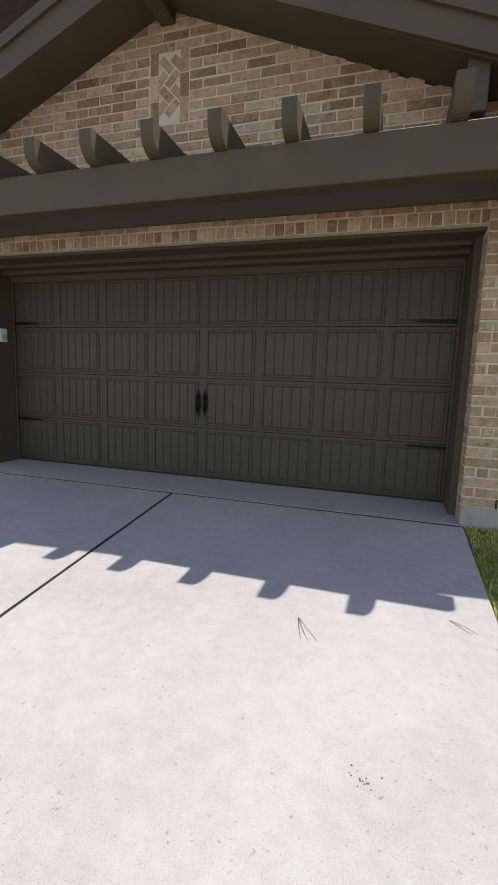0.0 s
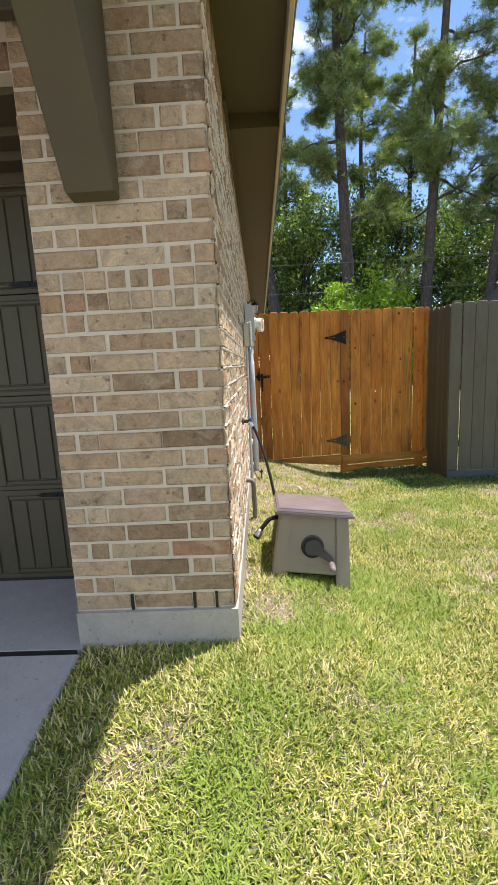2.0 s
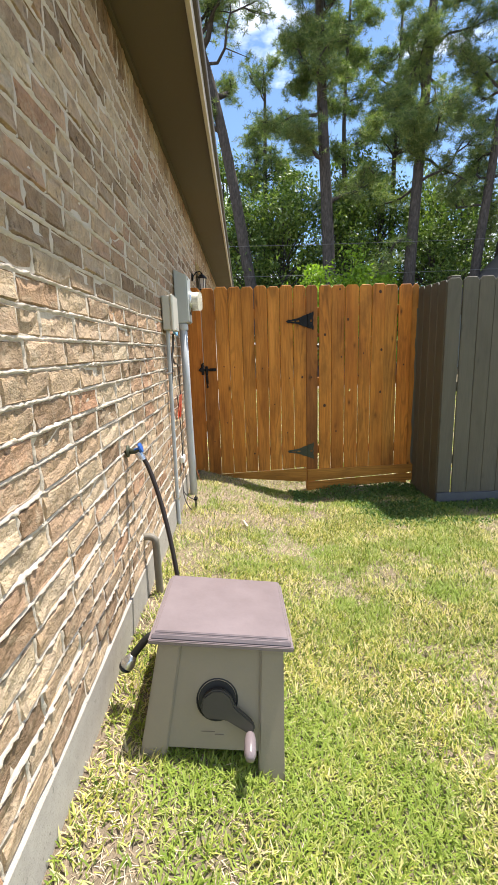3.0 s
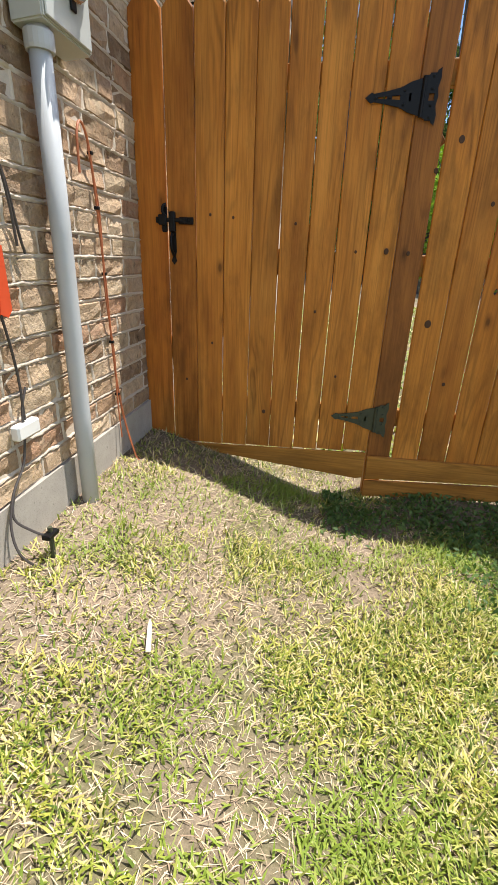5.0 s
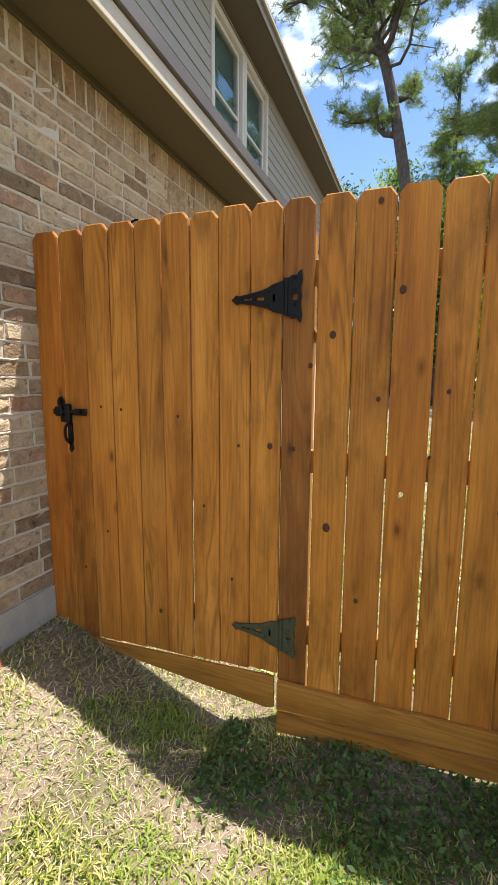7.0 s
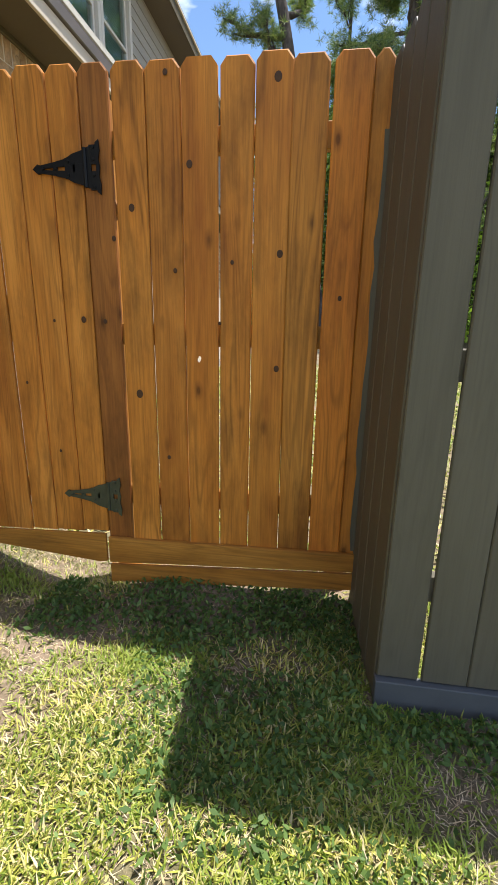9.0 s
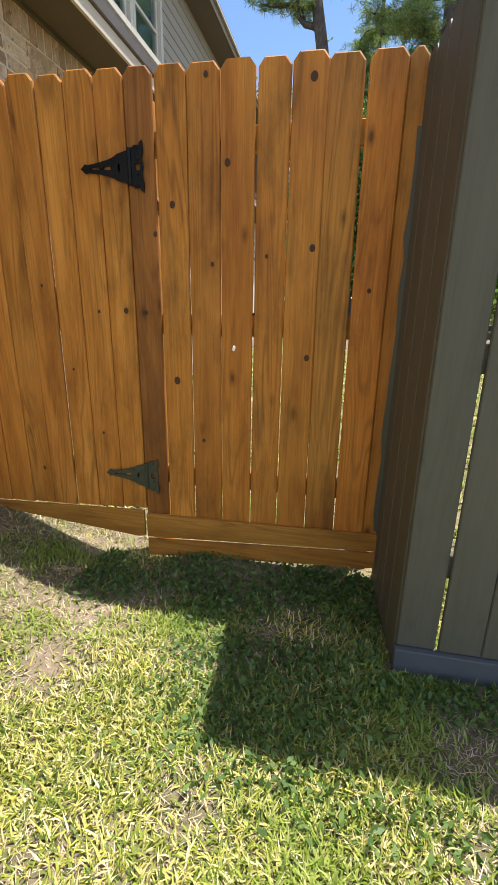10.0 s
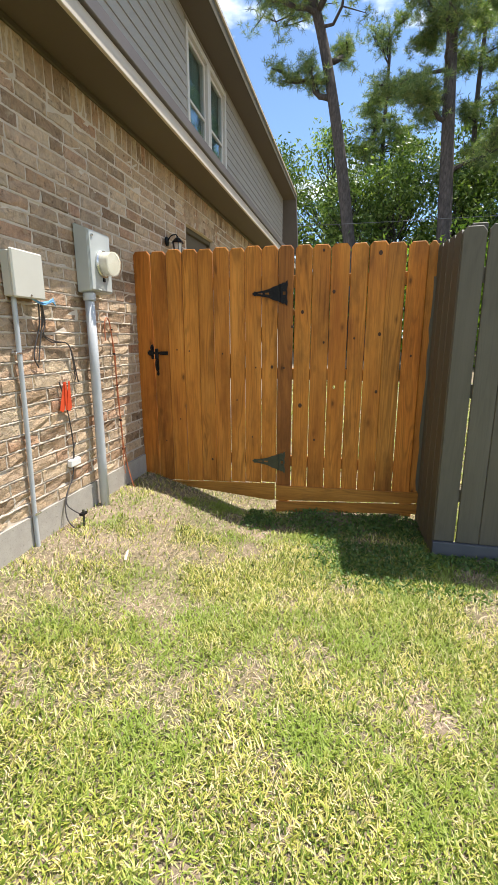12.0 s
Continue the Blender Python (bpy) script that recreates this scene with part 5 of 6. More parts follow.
def pine(ctrl, r0, r1, seed, crown_from, spread, tufts, label, low=(), nl=None, thick=0.30):
    rnd = np.random.RandomState(seed)
    pts = curve_pts(ctrl, 6)
    root = empty("pine_tree", pts[0], label, "tree", "tall pines behind the fence")
    n = len(pts)
    bm = tube(bmesh.new(), pts, [r0 + (r1 - r0) * (k / (n - 1)) ** 0.9 for k in range(n)], 12)
    part("trunk", bm, BARK, root, smooth=True)
    top = pts[-1].z
    cents = []

    def limb(p, ang, length, rise, r):
        limbs = bmesh.new()
        q = [Vector(p)]
        d = Vector((math.cos(ang), math.sin(ang), rise))
        m = 6
        for k in range(m):
            d = (d + Vector(rnd.normal(size=3)) * 0.34 + Vector((0, 0, 0.05))).normalized()
            q.append(q[-1] + d * length / m)
        tube(limbs, q, [r * (1 - 0.72 * k / m) for k in range(m + 1)], 6, False)
        for k in range(2, m + 1):
            for _ in range(2 if k > 3 else 1):
                e = (d + Vector(rnd.normal(size=3)) * 0.9).normalized()
                w = q[k] + e * length * rnd.uniform(0.10, 0.26)
                mid = (q[k] + w) / 2 + Vector(rnd.normal(size=3)) * 0.08
                tube(limbs, [q[k], mid, w], [r * 0.42, r * 0.30, r * 0.16], 5, False)
                cents.append((w, 1.0))
                cents.append((mid, 0.5))
        cents.append((q[-1], 1.0))
        part("limb", limbs, BARK, root, smooth=True)

    nl = int(spread * 7) if nl is None else nl
    for k in range(nl):
        u = rnd.uniform(0, 1)
        z = crown_from + (top - crown_from) * u
        p = min(pts, key=lambda v: abs(v.z - z))
        limb(p, rnd.uniform(0, 2 * math.pi), spread * (1.05 - 0.55 * u) * rnd.uniform(0.6, 1.15), rnd.uniform(-0.15, 0.5), r0 * 0.22)
    for z, ang, length, rise in low:
        p = min(pts, key=lambda v: abs(v.z - z))
        limb(p, radians(ang), length, rise, r0 * thick)
    base = [c for c, _ in cents]
    cl = []
    per = max(1, int(tufts * 1.35) // max(1, len(base)))
    for c in base:
        for _ in range(per):
            cl.append(np.array(c) + rnd.normal(size=3) * np.array((0.38, 0.38, 0.16)))
    V = blade_batch(rnd, cl, 34, 0.13, 0.30, 0.027, 0.3)
    foliage("needles", V, 3, NEEDLE, root)


TALL = "tall pine with grey-brown bark and sparse clumps of needles"
LEAN = "leaning pine with a bare grey trunk that forks high up"
pine([(3.7, 35, -0.3), (2.6, 35, 6), (1.5, 35, 13), (0.2, 35.2, 19), (-1.2, 35.4, 22.3), (-3.4, 35.6, 24.6), (-7.5, 36, 27.0)], 0.46, 0.13, 11, 19.0, 7.2, 2500, LEAN,
     ((20.5, 70, 6.5, 2.6), (20.8, 185, 6.5, 0.15), (21.6, 190, 6.0, 0.6), (19.5, 172, 4.2, 0.3), (17.5, 20, 3.0, 0.5), (14.8, 170, 2.6, -0.05), (22.0, 20, 5.0, 1.5), (16.2, 200, 3.2, 0.1), (20.0, 330, 5.0, 0.5)), 20, 0.42)
pine([(8.1, 35, -0.3), (7.9, 35, 8), (7.5, 35, 16), (7.3, 35.2, 24), (7.2, 35, 33)], 0.50, 0.16, 12, 14.0, 4.4, 3080, TALL, ((10.5, 0, 3.6, 0.05), (13.0, 200, 3.8, 0.1)))
pine([(12.9, 34, -0.3), (13.1, 34, 7), (13.6, 34, 16), (14.0, 34, 24), (14.2, 34, 31)], 0.44, 0.14, 13, 11.0, 4.2, 2860, TALL, ((9.0, 190, 3.5, 0.2),))
pine([(16.4, 33, -0.3), (17.0, 33, 7), (17.9, 33, 16), (18.5, 33, 26)], 0.40, 0.12, 14, 9.0, 4.0, 2640, TALL)
pine([(20.0, 37, -0.3), (20.8, 37, 9), (22.4, 37, 18), (23.5, 37, 27)], 0.42, 0.12, 15, 12.0, 4.2, 1980, TALL)
pine([(10.3, 41, -0.3), (10.4, 41, 9), (10.2, 41, 18), (10.6, 41, 26)], 0.28, 0.08, 16, 8.0, 3.6, 1980, TALL)
pine([(4.6, 46, -0.3), (4.4, 46, 12), (4.6, 46, 24)], 0.34, 0.10, 17, 12.0, 3.8, 1540, TALL)
pine([(15.2, 44, -0.3), (15.0, 44, 12), (15.4, 44, 27)], 0.36, 0.10, 18, 9.0, 4.0, 1980, TALL)


def broad_tree(x, y, h, r, seed, leaves, mat, label, clumps=46, lowest=0.18, leaf=0.16, name="broadleaf_tree", group="leafy trees behind the fence"):
    rnd = np.random.RandomState(seed)
    root = empty(name, (x, y, -0.3), label, "tree" if h > 5 else "bush", group)
    bm = bmesh.new()
    trunk = curve_pts([(x, y, -0.3), (x + rnd.normal() * 0.2, y, h * 0.25), (x + rnd.normal() * 0.5, y + rnd.normal() * 0.3, h * 0.55), (x + rnd.normal() * 0.6, y, h * 0.86)], 5)
    r0 = 0.016 * h + 0.03
    tube(bm, trunk, [r0 * (1 - 0.8 * k / (len(trunk) - 1)) for k in range(len(trunk))], 8)
    part("trunk", bm, BARK, root, smooth=True)
    bm = bmesh.new()
    cs = []
    for k in range(clumps):
        u = rnd.uniform(lowest, 1.0)
        a = rnd.uniform(0, 2 * math.pi)
        rr = r * math.sqrt(rnd.uniform(0.05, 1)) * math.sin(math.pi * (0.18 + 0.80 * u)) ** 0.6
        c = Vector((x + rr * math.cos(a), y + rr * math.sin(a), h * u + rnd.normal() * 0.3))
        p = min(trunk, key=lambda v: abs(v.z - c.z * 0.75))
        mid = (p + c) / 2 + Vector(rnd.normal(size=3)) * 0.25
        tube(bm, [p, mid, c], [r0 * 0.3, r0 * 0.2, r0 * 0.06], 5, False)
        cs.append((np.array(c), rnd.uniform(0.5, 1.0) * r * 0.26 + 0.15))
    tagged(part("twig_mass", bm, BARK, root, smooth=True), kind="stuff")
    per = leaves // clumps
    P = np.concatenate([c + rnd.normal(size=(per, 3)) * s * np.array((0.75, 0.75, 0.5)) for c, s in cs])
    foliage("crown", leaf_batch(rnd, P, leaf), 4, mat, root)


GREEN = "leafy green tree with dense uneven crown"
k = 0
for x, y, h, r, mt in ((-3.5, 42, 15, 4.0, 0), (0.5, 44, 17, 4.2, 1), (2.2, 38, 12, 2.8, 0), (5.2, 39, 13, 3.0, 1), (6.4, 44, 16, 4.0, 0), (9.8, 39, 12, 3.2, 0), (11.2, 43, 17, 3.8, 1), (13.4, 42, 14, 4.0, 0), (15.6, 37, 10, 3.0, 0),
                       (17.5, 41, 14, 4.0, 1), (20.5, 41, 13, 4.2, 0), (24.5, 42, 15, 4.4, 0), (-8.5, 43, 15, 4.4, 1), (29, 40, 13, 4.4, 0)):
    broad_tree(x, y, h, r, 100 + k, 9000, MIDLEAF if mt else LEAF, GREEN, 70, leaf=0.15)
    k += 1
for x, y, h, r in ((6.0, 27.5, 5.4, 1.7), (7.9, 28, 5.6, 1.8), (9.6, 29, 5.2, 1.6)):
    broad_tree(x, y, h, r, 150 + k, 3000, LIMEL, "bright lime-green sunlit bush", 26, 0.1, 0.13, "garden_bush", "lime bushes behind the fence")
    k += 1
rnd = np.random.RandomState(77)
P = np.stack((rnd.uniform(-30, 45, 30000), rnd.uniform(47, 56, 30000), rnd.uniform(0, 1, 30000) ** 0.8 * 11), 1)
P[:, 2] *= 0.75 + 0.25 * np.sin(P[:, 0] * 0.55) * np.cos(P[:, 0] * 0.23 + 1)
me = raw_mesh("far_woods", leaf_batch(rnd, P, 0.34), np.arange(120000), np.full(30000, 4), LEAF)
tagged(new("far_woods", me), "dark green belt of distant woods", "woods", "", "stuff")

# ---- neighbour's house and utility lines ----
nh = empty("neighbour_house", (20.3, 27.0, 0.0), "pale grey-green neighbour house with grey roof behind the fence", "house")
bm = bmesh.new()
prism(bm, [(15.9, -0.2), (24.7, -0.2), (24.7, 4.3), (20.3, 8.3), (15.9, 4.3)], "y", 25.0, 33.0)
part("wall", bm, NEIGH, nh)
for s in (1, -1):
    bm = bmesh.new()
    X = lambda v: 20.3 + s * v
    prism(bm, [(X(0), 8.32), (X(5.0), 3.75), (X(5.0), 3.95), (X(0), 8.56)], "y", 24.5, 33.5)
    part("roof", bm, SHINGLE, nh)
    bm = bmesh.new()
    prism(bm, [(X(0), 8.20), (X(5.02), 3.62), (X(5.02), 3.96), (X(0), 8.58)], "y", 24.44, 24.497)
    part("rake_board", bm, NEIGH, nh)
lines = empty("utility_lines", (9, 33, 6), "thin utility lines crossing behind the fence", "cable")
for za in (5.9, 7.6):
    part("cable", tube(bmesh.new(), curve_pts([(-20, 31, za + 0.9), (-5, 31, za), (9, 31, za - 0.2), (24, 31, za), (44, 31, za + 0.9)], 6), 0.013, 6), CABLE, lines)

# ---- lawn ----
def patch(x, y, seed):
    r = np.random.RandomState(seed)
    s = np.zeros_like(x)
    for k in range(9):
        f = r.uniform(1.2, 6.0)
        a = r.uniform(0, 2 * math.pi)
        s += np.sin(f * (x * math.cos(a) + y * math.sin(a)) + r.uniform(0, 6.28)) / 3
    return s


def on_lawn(x, y):
    ok = ~((x < EDGE + 0.012) & (y < WY)) & ~((x < WX + 0.025) & (y >= WY - 0.03))
    return ok & ~((np.abs(y - GFY) < 0.03) & (x > GFX - 0.03))


def grass_field(n, seed, keep, length, width, flat, droop=(0.35, 0.95), xr=(EDGE, 5.2), yr=(0.8, 8.3)):
    r = np.random.RandomState(seed)
    x = r.uniform(*xr, n)
    y = r.uniform(*yr, n)
    ok = on_lawn(x, y) & keep(x, y, r)
    x, y = x[ok], y[ok]
    n = len(x)
    z = land(x, y) - 0.004
    a = r.uniform(0, 2 * math.pi, n)
    L = length * r.uniform(0.5, 1.3, n)
    W = width * r.uniform(0.65, 1.35, n)
    el = np.clip(r.normal(flat, 0.32, n), 0.04, 1.45)
    dx, dy = np.cos(a), np.sin(a)
    base = np.stack((x, y, z), 1)
    side = np.stack((-dy * W / 2, dx * W / 2, np.zeros(n)), 1)
    mid = base + np.stack((dx * np.cos(el) * L * 0.55, dy * np.cos(el) * L * 0.55, np.sin(el) * L * 0.55), 1)
    el2 = el * r.uniform(*droop, n)
    tip = mid + np.stack((dx * np.cos(el2) * L * 0.45, dy * np.cos(el2) * L * 0.45, np.sin(el2) * L * 0.45), 1)
    V = np.stack((base - side, base + side, mid + side * 0.85, mid - side * 0.85, tip), 1).reshape(-1, 3)
    k = np.arange(n)[:, None] * 5
    Lp = np.concatenate((k + np.array([0, 1, 2, 3]), k + np.array([3, 2, 4])), 1).ravel()
    return V, Lp, np.tile([4, 3], n)


def bare(x, y):
    """1 on the worn, shaded soil along the foot of the fence and before the gate."""
    f = ss(7.42, 7.66, y) * ss(2.2, 2.6, x) * (1 - ss(3.66, 3.72, x)) * ss(-0.9, 0.5, patch(1.9 * x, 1.9 * y, 23))
    f = np.maximum(f, 0.9 * ss(6.95, 7.15, y) * (1 - ss(7.36, 7.42, y)) * ss(3.75, 3.95, x) * ss(-0.6, 0.6, patch(1.7 * x, 1.7 * y, 29)))
    f = np.maximum(f, np.exp(-((x - 2.52) ** 2) / 0.05 - ((y - 7.62) ** 2) / 0.025))
    f = np.maximum(f, 0.9 * np.exp(-((x - 2.45) ** 2) / 0.03 - ((y - 7.15) ** 2) / 0.03))
    return np.clip(f, 0, 1)


def dryness(x, y):
    """1 where the lawn is thin and strawy: by the wall, before the gate and in patches."""
    d = 0.34 * patch(x, y, 4) + 0.34 * patch(2.2 * x, 2.2 * y, 6) + 0.26 * patch(5.5 * x, 5.5 * y, 7) - 0.08
    d += 0.72 * (1 - ss(1.35, 2.05, x)) * ss(3.75, 4.3, y) + 0.52 * ss(6.5, 7.2, y) * (1 - ss(2.9, 3.5, x)) + 0.30 * ss(4.0, 5.6, y) - 0.36 * (1 - ss(2.8, 4.6, y))
    d += 0.6 * np.exp(-((x - 4.0) ** 2) / 0.18 - ((y - 6.9) ** 2) / 0.25) + 0.7 * np.exp(-((x - 2.35) ** 2) / 0.10 - ((y - 7.45) ** 2) / 0.05)
    d -= 0.8 * np.exp(-((x - 2.7) ** 2) / 0.06 - ((y - 7.0) ** 2) / 0.10) + 0.6 * np.exp(-((x - 2.0) ** 2) / 0.12 - ((y - 7.75) ** 2) / 0.03)
    return np.clip(d, 0, 0.93)


V, Lp, S = grass_field(800000, 21, lambda x, y, r: (r.uniform(size=len(x)) > 0.93 * dryness(x, y) ** 0.8) & (r.uniform(size=len(x)) > 0.85 * bare(x, y)) & ((x < 4.4) | (r.uniform(size=len(x)) < 0.4)), 0.044, 0.0052, 0.74)
tagged(new("lawn_grass", raw_mesh("lawn_grass", V, Lp, S, GRASS)), "mown green lawn grass with yellowed blades", "grass", "", "stuff")
V, Lp, S = grass_field(420000, 22, lambda x, y, r: r.uniform(size=len(x)) < (0.20 + 0.76 * dryness(x, y)) * (1 - 0.72 * bare(x, y)), 0.046, 0.0024, 0.16)
tagged(new("dry_thatch", raw_mesh("dry_thatch", V, Lp, S, STRAW)), "dry straw thatch among the lawn grass", "dry grass", "", "stuff")

V, Lp, S = grass_field(200000, 24, lambda x, y, r: ~((x < 5.2) & (y > 0.8) & (y < 8.3)) & (r.uniform(size=len(x)) > 0.3 * dryness(x, y)), 0.085, 0.016, 0.6, xr=(EDGE, 11.0), yr=(-6.0, 20.0))
tagged(new("outer_grass", raw_mesh("outer_grass", V, Lp, S, GRASS)), "green grass of the lawn beyond the side yard", "grass", "", "stuff")


def weeds(n, seed):
    r = np.random.RandomState(seed)
    x = r.uniform(2.3, 5.2, n)
    y = r.uniform(6.7, 7.95, n)
    foot = np.where(x < 3.68, ss(7.40, 7.72, y), 0) * ss(-1.2, 0.8, patch(2.6 * x, 2.6 * y, 17))
    nook = 0.75 * ss(2.75, 3.15, x) * ss(6.72, 6.95, y) * ((y < 7.38) | (x < 3.66)) * ss(-1.0, 0.5, patch(2.2 * x, 2.2 * y, 19))
    ok = on_lawn(x, y) & (r.uniform(size=n) < np.maximum(foot, nook))
    x, y = x[ok], y[ok]
    p = np.stack((x, y, land(x, y) + r.uniform(0.004, 0.036, len(x))), 1)
    return leaf_batch(r, p, 0.015)


V = weeds(36000, 31)
tagged(new("clover_weeds", raw_mesh("clover_weeds", V, np.arange(len(V)), np.full(len(V) // 4, 4), WEED)), "dark green clover weeds at the foot of the fence", "weeds", "", "stuff")

# ---- litter ----
def scraps(n, seed):
    r = np.random.RandomState(seed)
    x = EDGE + 0.02 + np.abs(r.normal(0, 0.022, n)) - 0.02
    y = r.uniform(0.8, 2.6, n)
    p = np.stack((x, y, np.maximum(land(x, y), np.where(x < EDGE, drive_z(y), -9)) + 0.012), 1)
    return leaf_batch(r, p, 0.024)


V = scraps(190, 41)
tagged(new("fallen_leaves", raw_mesh("fallen_leaves", V, np.arange(len(V)), np.full(len(V) // 4, 4), DLEAF)), "brown fallen leaves along the drive edge", "leaves", "", "stuff")


def twig(pts, name="pine_needles", label="dry pine needles lying on the concrete"):
    root = empty(name, pts[0][0], label, "pine needles", "dry litter on the drive")
    for q in pts:
        part("needle", tube(bmesh.new(), q, [0.0013] * (len(q) - 1) + [0.0006], 5), TWIG, root)


def on_drive(x, y, h=0.003):
    return (x, y, float(drive_z(np.array(y))) + h)


twig([[on_drive(-0.432, 2.215), on_drive(-0.41, 2.13, 0.006), on_drive(-0.385, 2.045)], [on_drive(-0.432, 2.215), on_drive(-0.36, 2.12, 0.008), on_drive(-0.300, 2.05)], [on_drive(-0.432, 2.215), on_drive(-0.39, 2.12, 0.004), on_drive(-0.345, 2.035)]])
twig([[on_drive(0.350, 2.432), on_drive(0.41, 2.395, 0.008), on_drive(0.475, 2.350)], [on_drive(0.350, 2.432), on_drive(0.39, 2.385, 0.006), on_drive(0.450, 2.335)]])


def lump(name, x, y, z, r, seed, material, label, category):
    """A small uneven clod, half sunk where it lies."""
    q = random.Random(seed)
    bm = bmesh.new()
    bmesh.ops.create_icosphere(bm, subdivisions=2, radius=r)
    for v in bm.verts:
        v.co *= q.uniform(0.8, 1.15)
        v.co.z *= 0.55
    bm.transform(Matrix.Translation((x, y, z + r * 0.3)))
    return solid(name, bm, material, label, category, at=(x, y, z))


lump("stone", 1.055, 2.02, float(land(1.055, 2.02)) + 0.012, 0.026, 4, SHINGLE, "small dark grey stone lying in the grass", "stone")
crumbs = random.Random(6)
for k in range(16):
    dx, dy = -0.03 + crumbs.gauss(0, 0.035), 1.40 + crumbs.gauss(0, 0.020)
    lump("bark_crumb", dx, dy, float(drive_z(np.array(dy))), crumbs.uniform(0.0015, 0.004), 10 + k, TWIG, "dry brown bark crumb on the concrete", "bark crumb")
bm = bmesh.new()
prism(bm, [(-0.008, -0.05), (0.007, -0.052), (0.008, 0.04), (0.003, 0.055), (-0.004, 0.035)], "z", 0.0, 0.004)
bm.transform(Matrix.Translation((1.82, 6.61, float(land(1.82, 6.61)) + 0.022)) @ Matrix.Rotation(0.35, 4, 'Z') @ Matrix.Rotation(0.15, 4, 'X'))
solid("wood_sliver", bm, FASCIA, "pale splinter of wood lying on the lawn", "wood scrap")

# ---- knots in the cedar ----
KN = ((1.943, 0.403, 9), (2.697, 0.900, 15), (1.651, 1.340, 6), (2.464, 1.206, 11), (3.26, 2.035, 14), (2.935, 1.774, 12), (2.70, 1.63, 12), (2.82, 0.62, 8), (3.285, 1.46, 12), (3.285, 1.025, 11), (2.87, 1.40, 8),
      (3.10, 1.43, 7), (3.05, 1.20, 6), (2.56, 1.20, 8), (2.33, 1.20, 6), (1.76, 1.33, 6), (2.30, 0.62, 6), (2.05, 1.31, 6), (2.62, 1.52, 9), (3.52, 1.30, 8), (2.17, 0.93, 6), (1.66, 0.75, 6), (2.85, 2.07, 9), (1.52, 0.55, 6))
for kx, kz, mmr in KN:
    ci = max(i for i, c in enumerate(CUTS) if c <= kx)
    owner = gate if 1 <= ci <= 8 else fence
    bm = lathe(bmesh.new(), [(mmr * 0.0010, 0.0), (mmr * 0.0007, 0.0010), (0.0008, 0.0012)], Matrix.Translation((kx, FY - 0.0057, kz)) @ Matrix.Diagonal((1, 1, 1.25, 1)) @ Matrix.Rotation(math.pi / 2, 4, 'X'), 12)
    part("knot", bm, KNOT, owner)

# ---- bricks, last ----
fb = Bricks((0, WY, 0), (1, 0, 0), (0, -1, 0), wall_front, 1)
rv = Bricks((OPR, WY, 0), (0, 1, 0), (-1, 0, 0), wall_front, 3)
lv = Bricks((OPL, WY, 0), (0, 1, 0), (1, 0, 0), wall_front, 4)
MA, MB = [0.575, 0.832, 1.108, 1.205, WX], [0.575, 0.664, 0.752, 1.020, WX]
for c in range(32):
    z = Z0 + c * COURSE
    if z + COURSE > rake_z(WX) + 0.14:
        break
    cuts = MA if c % 2 == 0 else MB
    if c in (16, 17):
        cuts = [0.575, 0.67, 0.76, 0.85, 0.94, 1.03, 1.115, 1.205, WX]
    for a, b in zip(cuts, cuts[1:]):
        fb.lay(a + (GAP / 2 if a > 0.6 else 0), z + GAP / 2, b - a - (GAP / 2 if b == WX else GAP) + (GAP / 2 if a < 0.6 else 0) - (0 if b != WX else 0.0), COURSE - GAP, True, 0.0)
    for a, b in ((OPL - 0.26, OPL), (OPL - 0.52, OPL - 0.26), (OPL - 0.78, OPL - 0.52)):
        fb.lay(a + GAP, z + GAP / 2, b - a - GAP, COURSE - GAP, False)
x = OPL
while x < OPR - 0.02:
    w = min(0.0885, OPR - x)
    fb.lay(x + GAP / 2, OPT + 0.004, w - GAP, 0.094, x > -1.5)
    x += 0.0885
z = OPT + 0.104
row = 0
PX0, PX1, PZ0, PZ1 = -2.27, -1.89, 3.58, 4.15
while z < GZ:
    off = 0.0 if row % 2 == 0 else 0.128
    x = left + 0.1 - off
    while x < WX:
        a, b = x, min(x + 0.2575, WX)
        zz = z + COURSE
        if (z < OPT + 0.35 and b > OPR) or b - a < 0.04:
            x += 0.2575
            continue
        for lo, hi in (((a, b),) if not (z + 0.02 > PZ0 and z < PZ1 and a < PX1 and b > PX0) else ((a, PX0), (PX1, b))):
            hi = min(hi, GX + (GZ + 0.07 - zz) / SL)
            lo = max(lo, GX - (GZ + 0.07 - zz) / SL)
            if hi - lo > 0.03:
                fb.lay(lo + GAP / 2, z + GAP / 2, hi - lo - GAP, COURSE - GAP, False)
        x += 0.2575
    z += COURSE
    row += 1
# inset panel: upright bricks at both sides, slanted basket weave between
for x in (PX0, PX1 - 0.09):
    for q in range(3):
        fb.lay(x + GAP / 2, PZ0 + q * 0.2 + GAP / 2, 0.08, 0.19, False)
cx, cz = (PX0 + PX1) / 2, (PZ0 + PZ1) / 2
U = 0.082
for i in range(-9, 10):
    for j in range(-9, 10):
        # herringbone of short bricks turned by 45 degrees
        if (i + j) % 4 == 0:
            cells = ((i, j, 2, 1),)
        elif (i + j) % 4 == 2:
            cells = ((i, j, 1, 2),)
        else:
            continue
        for u, v, l, h in cells:
            mu, mv = (u + l / 2) * U, (v + h / 2) * U
            px, pz = cx + (mu - mv) * 0.7071, cz + (mu + mv) * 0.7071
            if abs(px - cx) < 0.125 and abs(pz - cz) < 0.24:
                fb.lay(cx + (u * U - v * U) * 0.7071, cz + (u * U + v * U) * 0.7071, l * U - GAP, h * U - GAP, False, -0.001, radians(45))
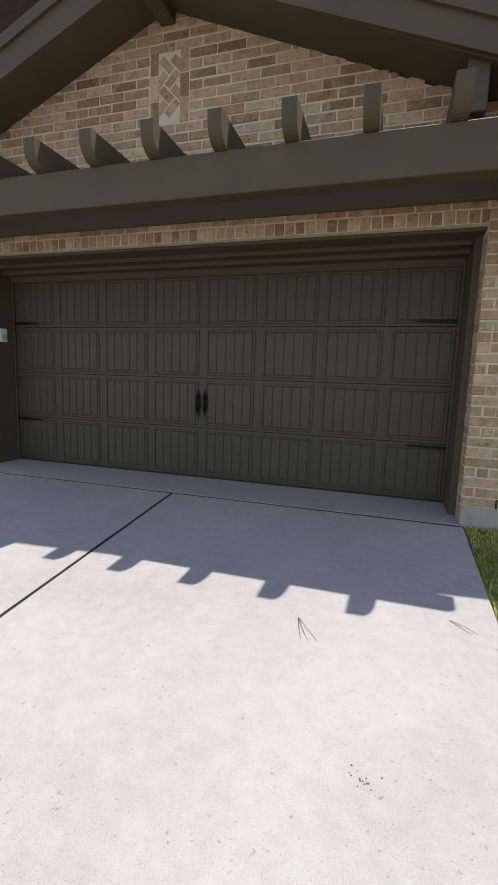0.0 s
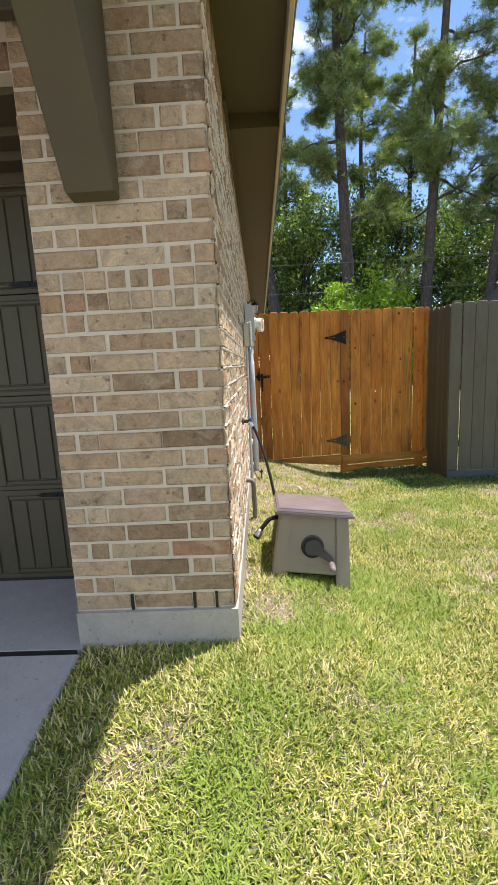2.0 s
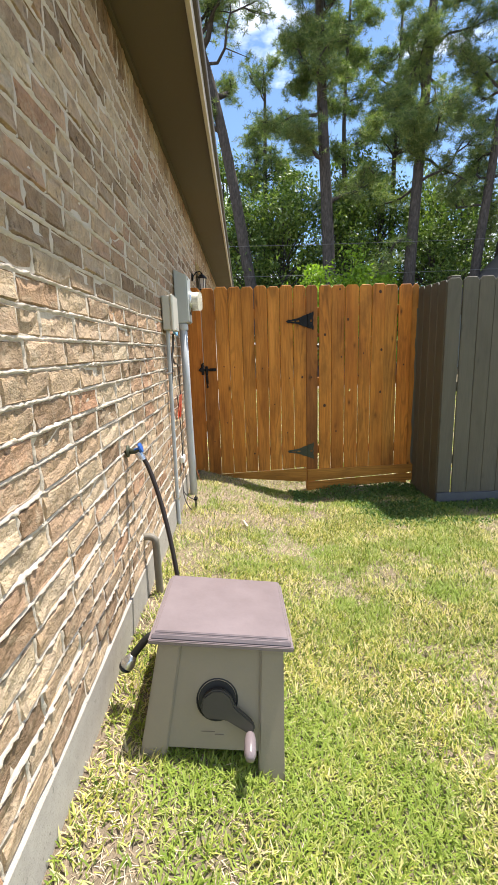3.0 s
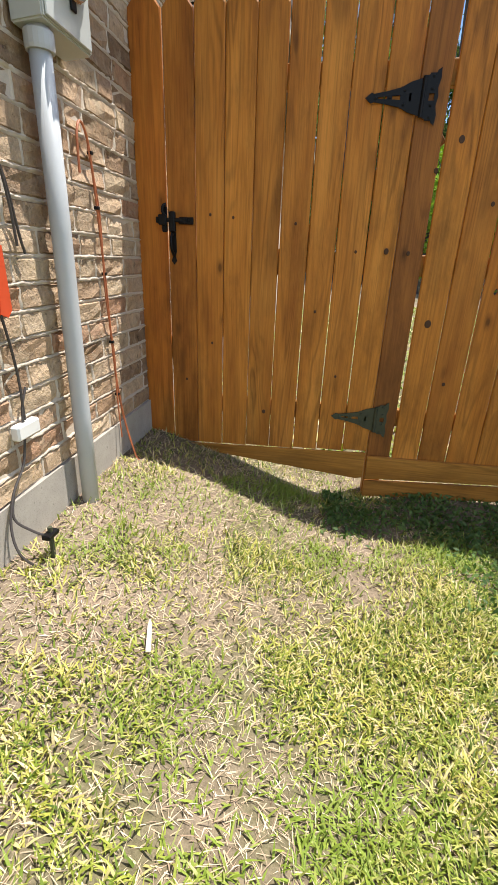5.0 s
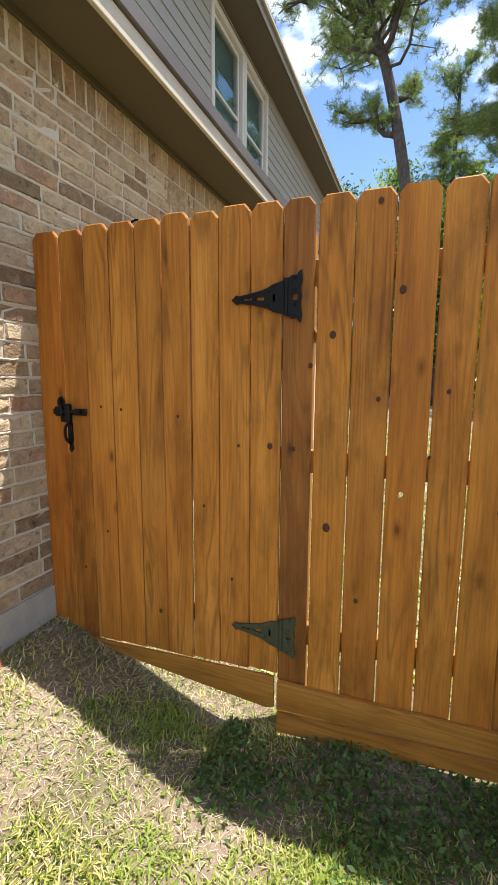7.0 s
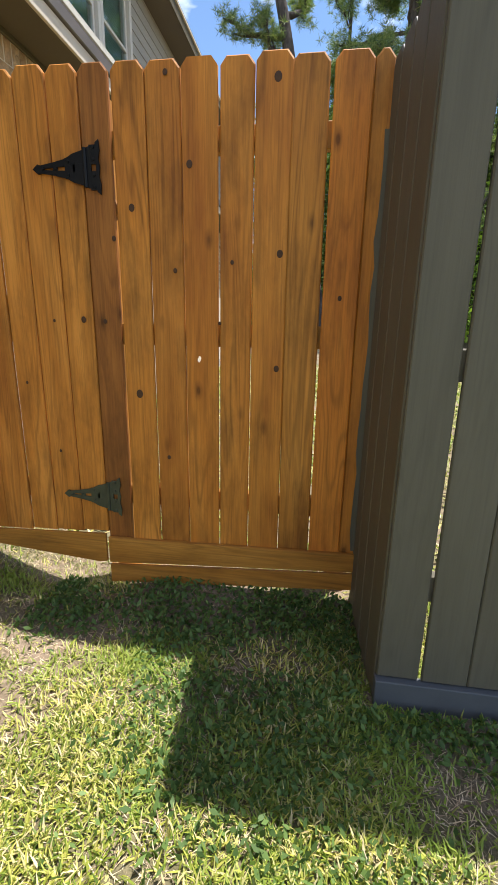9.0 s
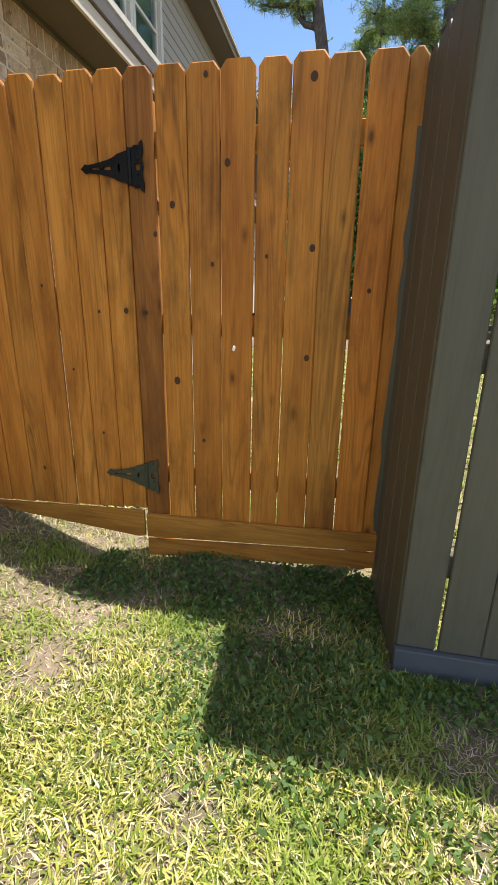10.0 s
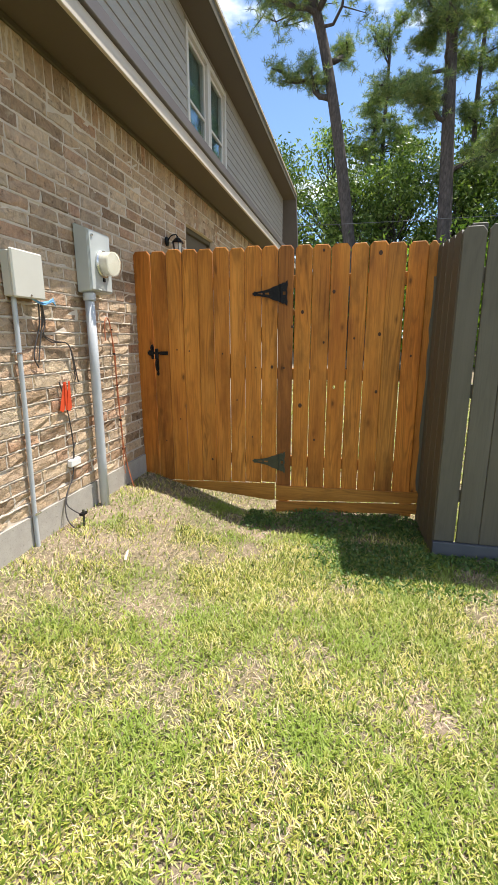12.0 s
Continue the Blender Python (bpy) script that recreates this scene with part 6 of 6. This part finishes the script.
for c in range(27):
    z = Z0 + c * COURSE
    if z + COURSE > OPT:
        break
    cuts = (0.008, 0.105, 0.222) if c % 2 else (0.008, 0.135, 0.222)
    for a, b in zip(cuts, cuts[1:]):
        rv.lay(a + GAP / 2, z + GAP / 2, b - a - GAP, COURSE - GAP, True)
        lv.lay(a + GAP / 2, z + GAP / 2, b - a - GAP, COURSE - GAP, True)
fb.finish()

HEADS = []
sb = Bricks((WX, 0, 0), (0, 1, 0), (1, 0, 0), wall_side, 2, 0.0042)
brnd = random.Random(12)
for c in range(30):
    z = Z0 + c * COURSE
    y = WY - 0.012
    first = 0.09 if c % 2 else 0.20
    while y < 16.9:
        w = first if y < WY else (0.2575 if brnd.random() > 0.10 else 0.128)
        first = 0.2575
        a, b = y, y + w
        y = b
        if z < DZ and b > DY0 and a < DY1:
            if a < DY0 - 0.05:
                b = DY0
            elif b > DY1 + 0.05:
                a = DY1
            else:
                continue
        if a > 8.3 and z < 1.8:
            continue
        HEADS.append((b, z))
        sb.lay(a + GAP / 2, z + GAP / 2, b - a - GAP, COURSE - GAP, y < 6.6 and z < 2.75, 0.001)
y = WY - 0.01
while y < 16.9:
    sb.lay(y + GAP / 2, Z0 + 30 * COURSE + 0.004, 0.0813 - GAP, 0.185, False)
    y += 0.0813
y = DY0 - 0.08
while y < DY1 + 0.08:
    sb.lay(y + GAP / 2, DZ + 0.004, 0.0813 - GAP, 0.205, False)
    y += 0.0813
sb.finish()


def mortar_ridges():
    """Squeezed mortar along the bed joints of the side wall: uneven ridges standing slightly proud."""
    r = np.random.RandomState(9)
    ys = np.arange(WY + 0.01, 9.1, 0.014)
    n = len(ys)
    V, L = [], []
    for c in range(1, 30):
        z = Z0 + c * COURSE
        top = z + GAP / 2 + 0.001 + r.normal(0, 0.0024, n)
        bot = z - GAP / 2 - 0.001 + r.normal(0, 0.0024, n)
        out = WX + 0.006 + np.abs(r.normal(0, 0.0038, n)) + 0.002 * np.sin(ys * 9 + c)
        k = sum(len(v) for v in V)
        V.append(np.stack((np.stack((np.full(n, WX - 0.002), ys, top + 0.001), 1), np.stack((out, ys, (top + bot) / 2 + 0.001), 1), np.stack((np.full(n, WX - 0.002), ys, bot - 0.001), 1)), 1).reshape(-1, 3))
        i = k + np.arange(n - 1) * 3
        L.append(np.stack((i, i + 1, i + 4, i + 3, i + 1, i + 2, i + 5, i + 4), 1).ravel())
    for yj, zj in HEADS:
        if yj > 9.1 or yj < WY + 0.05:
            continue
        m = 5
        zs = np.linspace(zj + GAP / 2, zj + COURSE - GAP / 2, m)
        e0, e1 = yj - GAP / 2 + r.normal(0, 0.0015, m), yj + GAP / 2 + r.normal(0, 0.0015, m)
        out = WX + 0.0045 + np.abs(r.normal(0, 0.003, m))
        k = sum(len(v) for v in V)
        w = np.full(m, WX - 0.002)
        V.append(np.stack((np.stack((w, e0, zs), 1), np.stack((out, (e0 + e1) / 2, zs), 1), np.stack((w, e1, zs), 1)), 1).reshape(-1, 3))
        i = k + np.arange(m - 1) * 3
        L.append(np.stack((i, i + 1, i + 4, i + 3, i + 1, i + 2, i + 5, i + 4), 1).ravel())
    V = np.concatenate(V) - np.array(origin_of(wall_side))
    L = np.concatenate(L)
    ob = new("mortar_joints", raw_mesh("mortar_joints", V, L, np.full(len(L) // 4, 4), MORTAR))
    ob.parent = wall_side
    tagged(ob, kind="stuff")


mortar_ridges()
# weep slots are not cut open: black strips give their shade as colour
for sx in (0.83, 1.11, 1.21):
    part("weep_slot", boxes(((sx - 0.006, WY - 0.0095, Z0 + 0.004), (sx + 0.006, WY + 0.004, Z0 + COURSE - 0.004))), RUBBER, wall_front, "black strip for the shade in a weep slot of the lowest course")
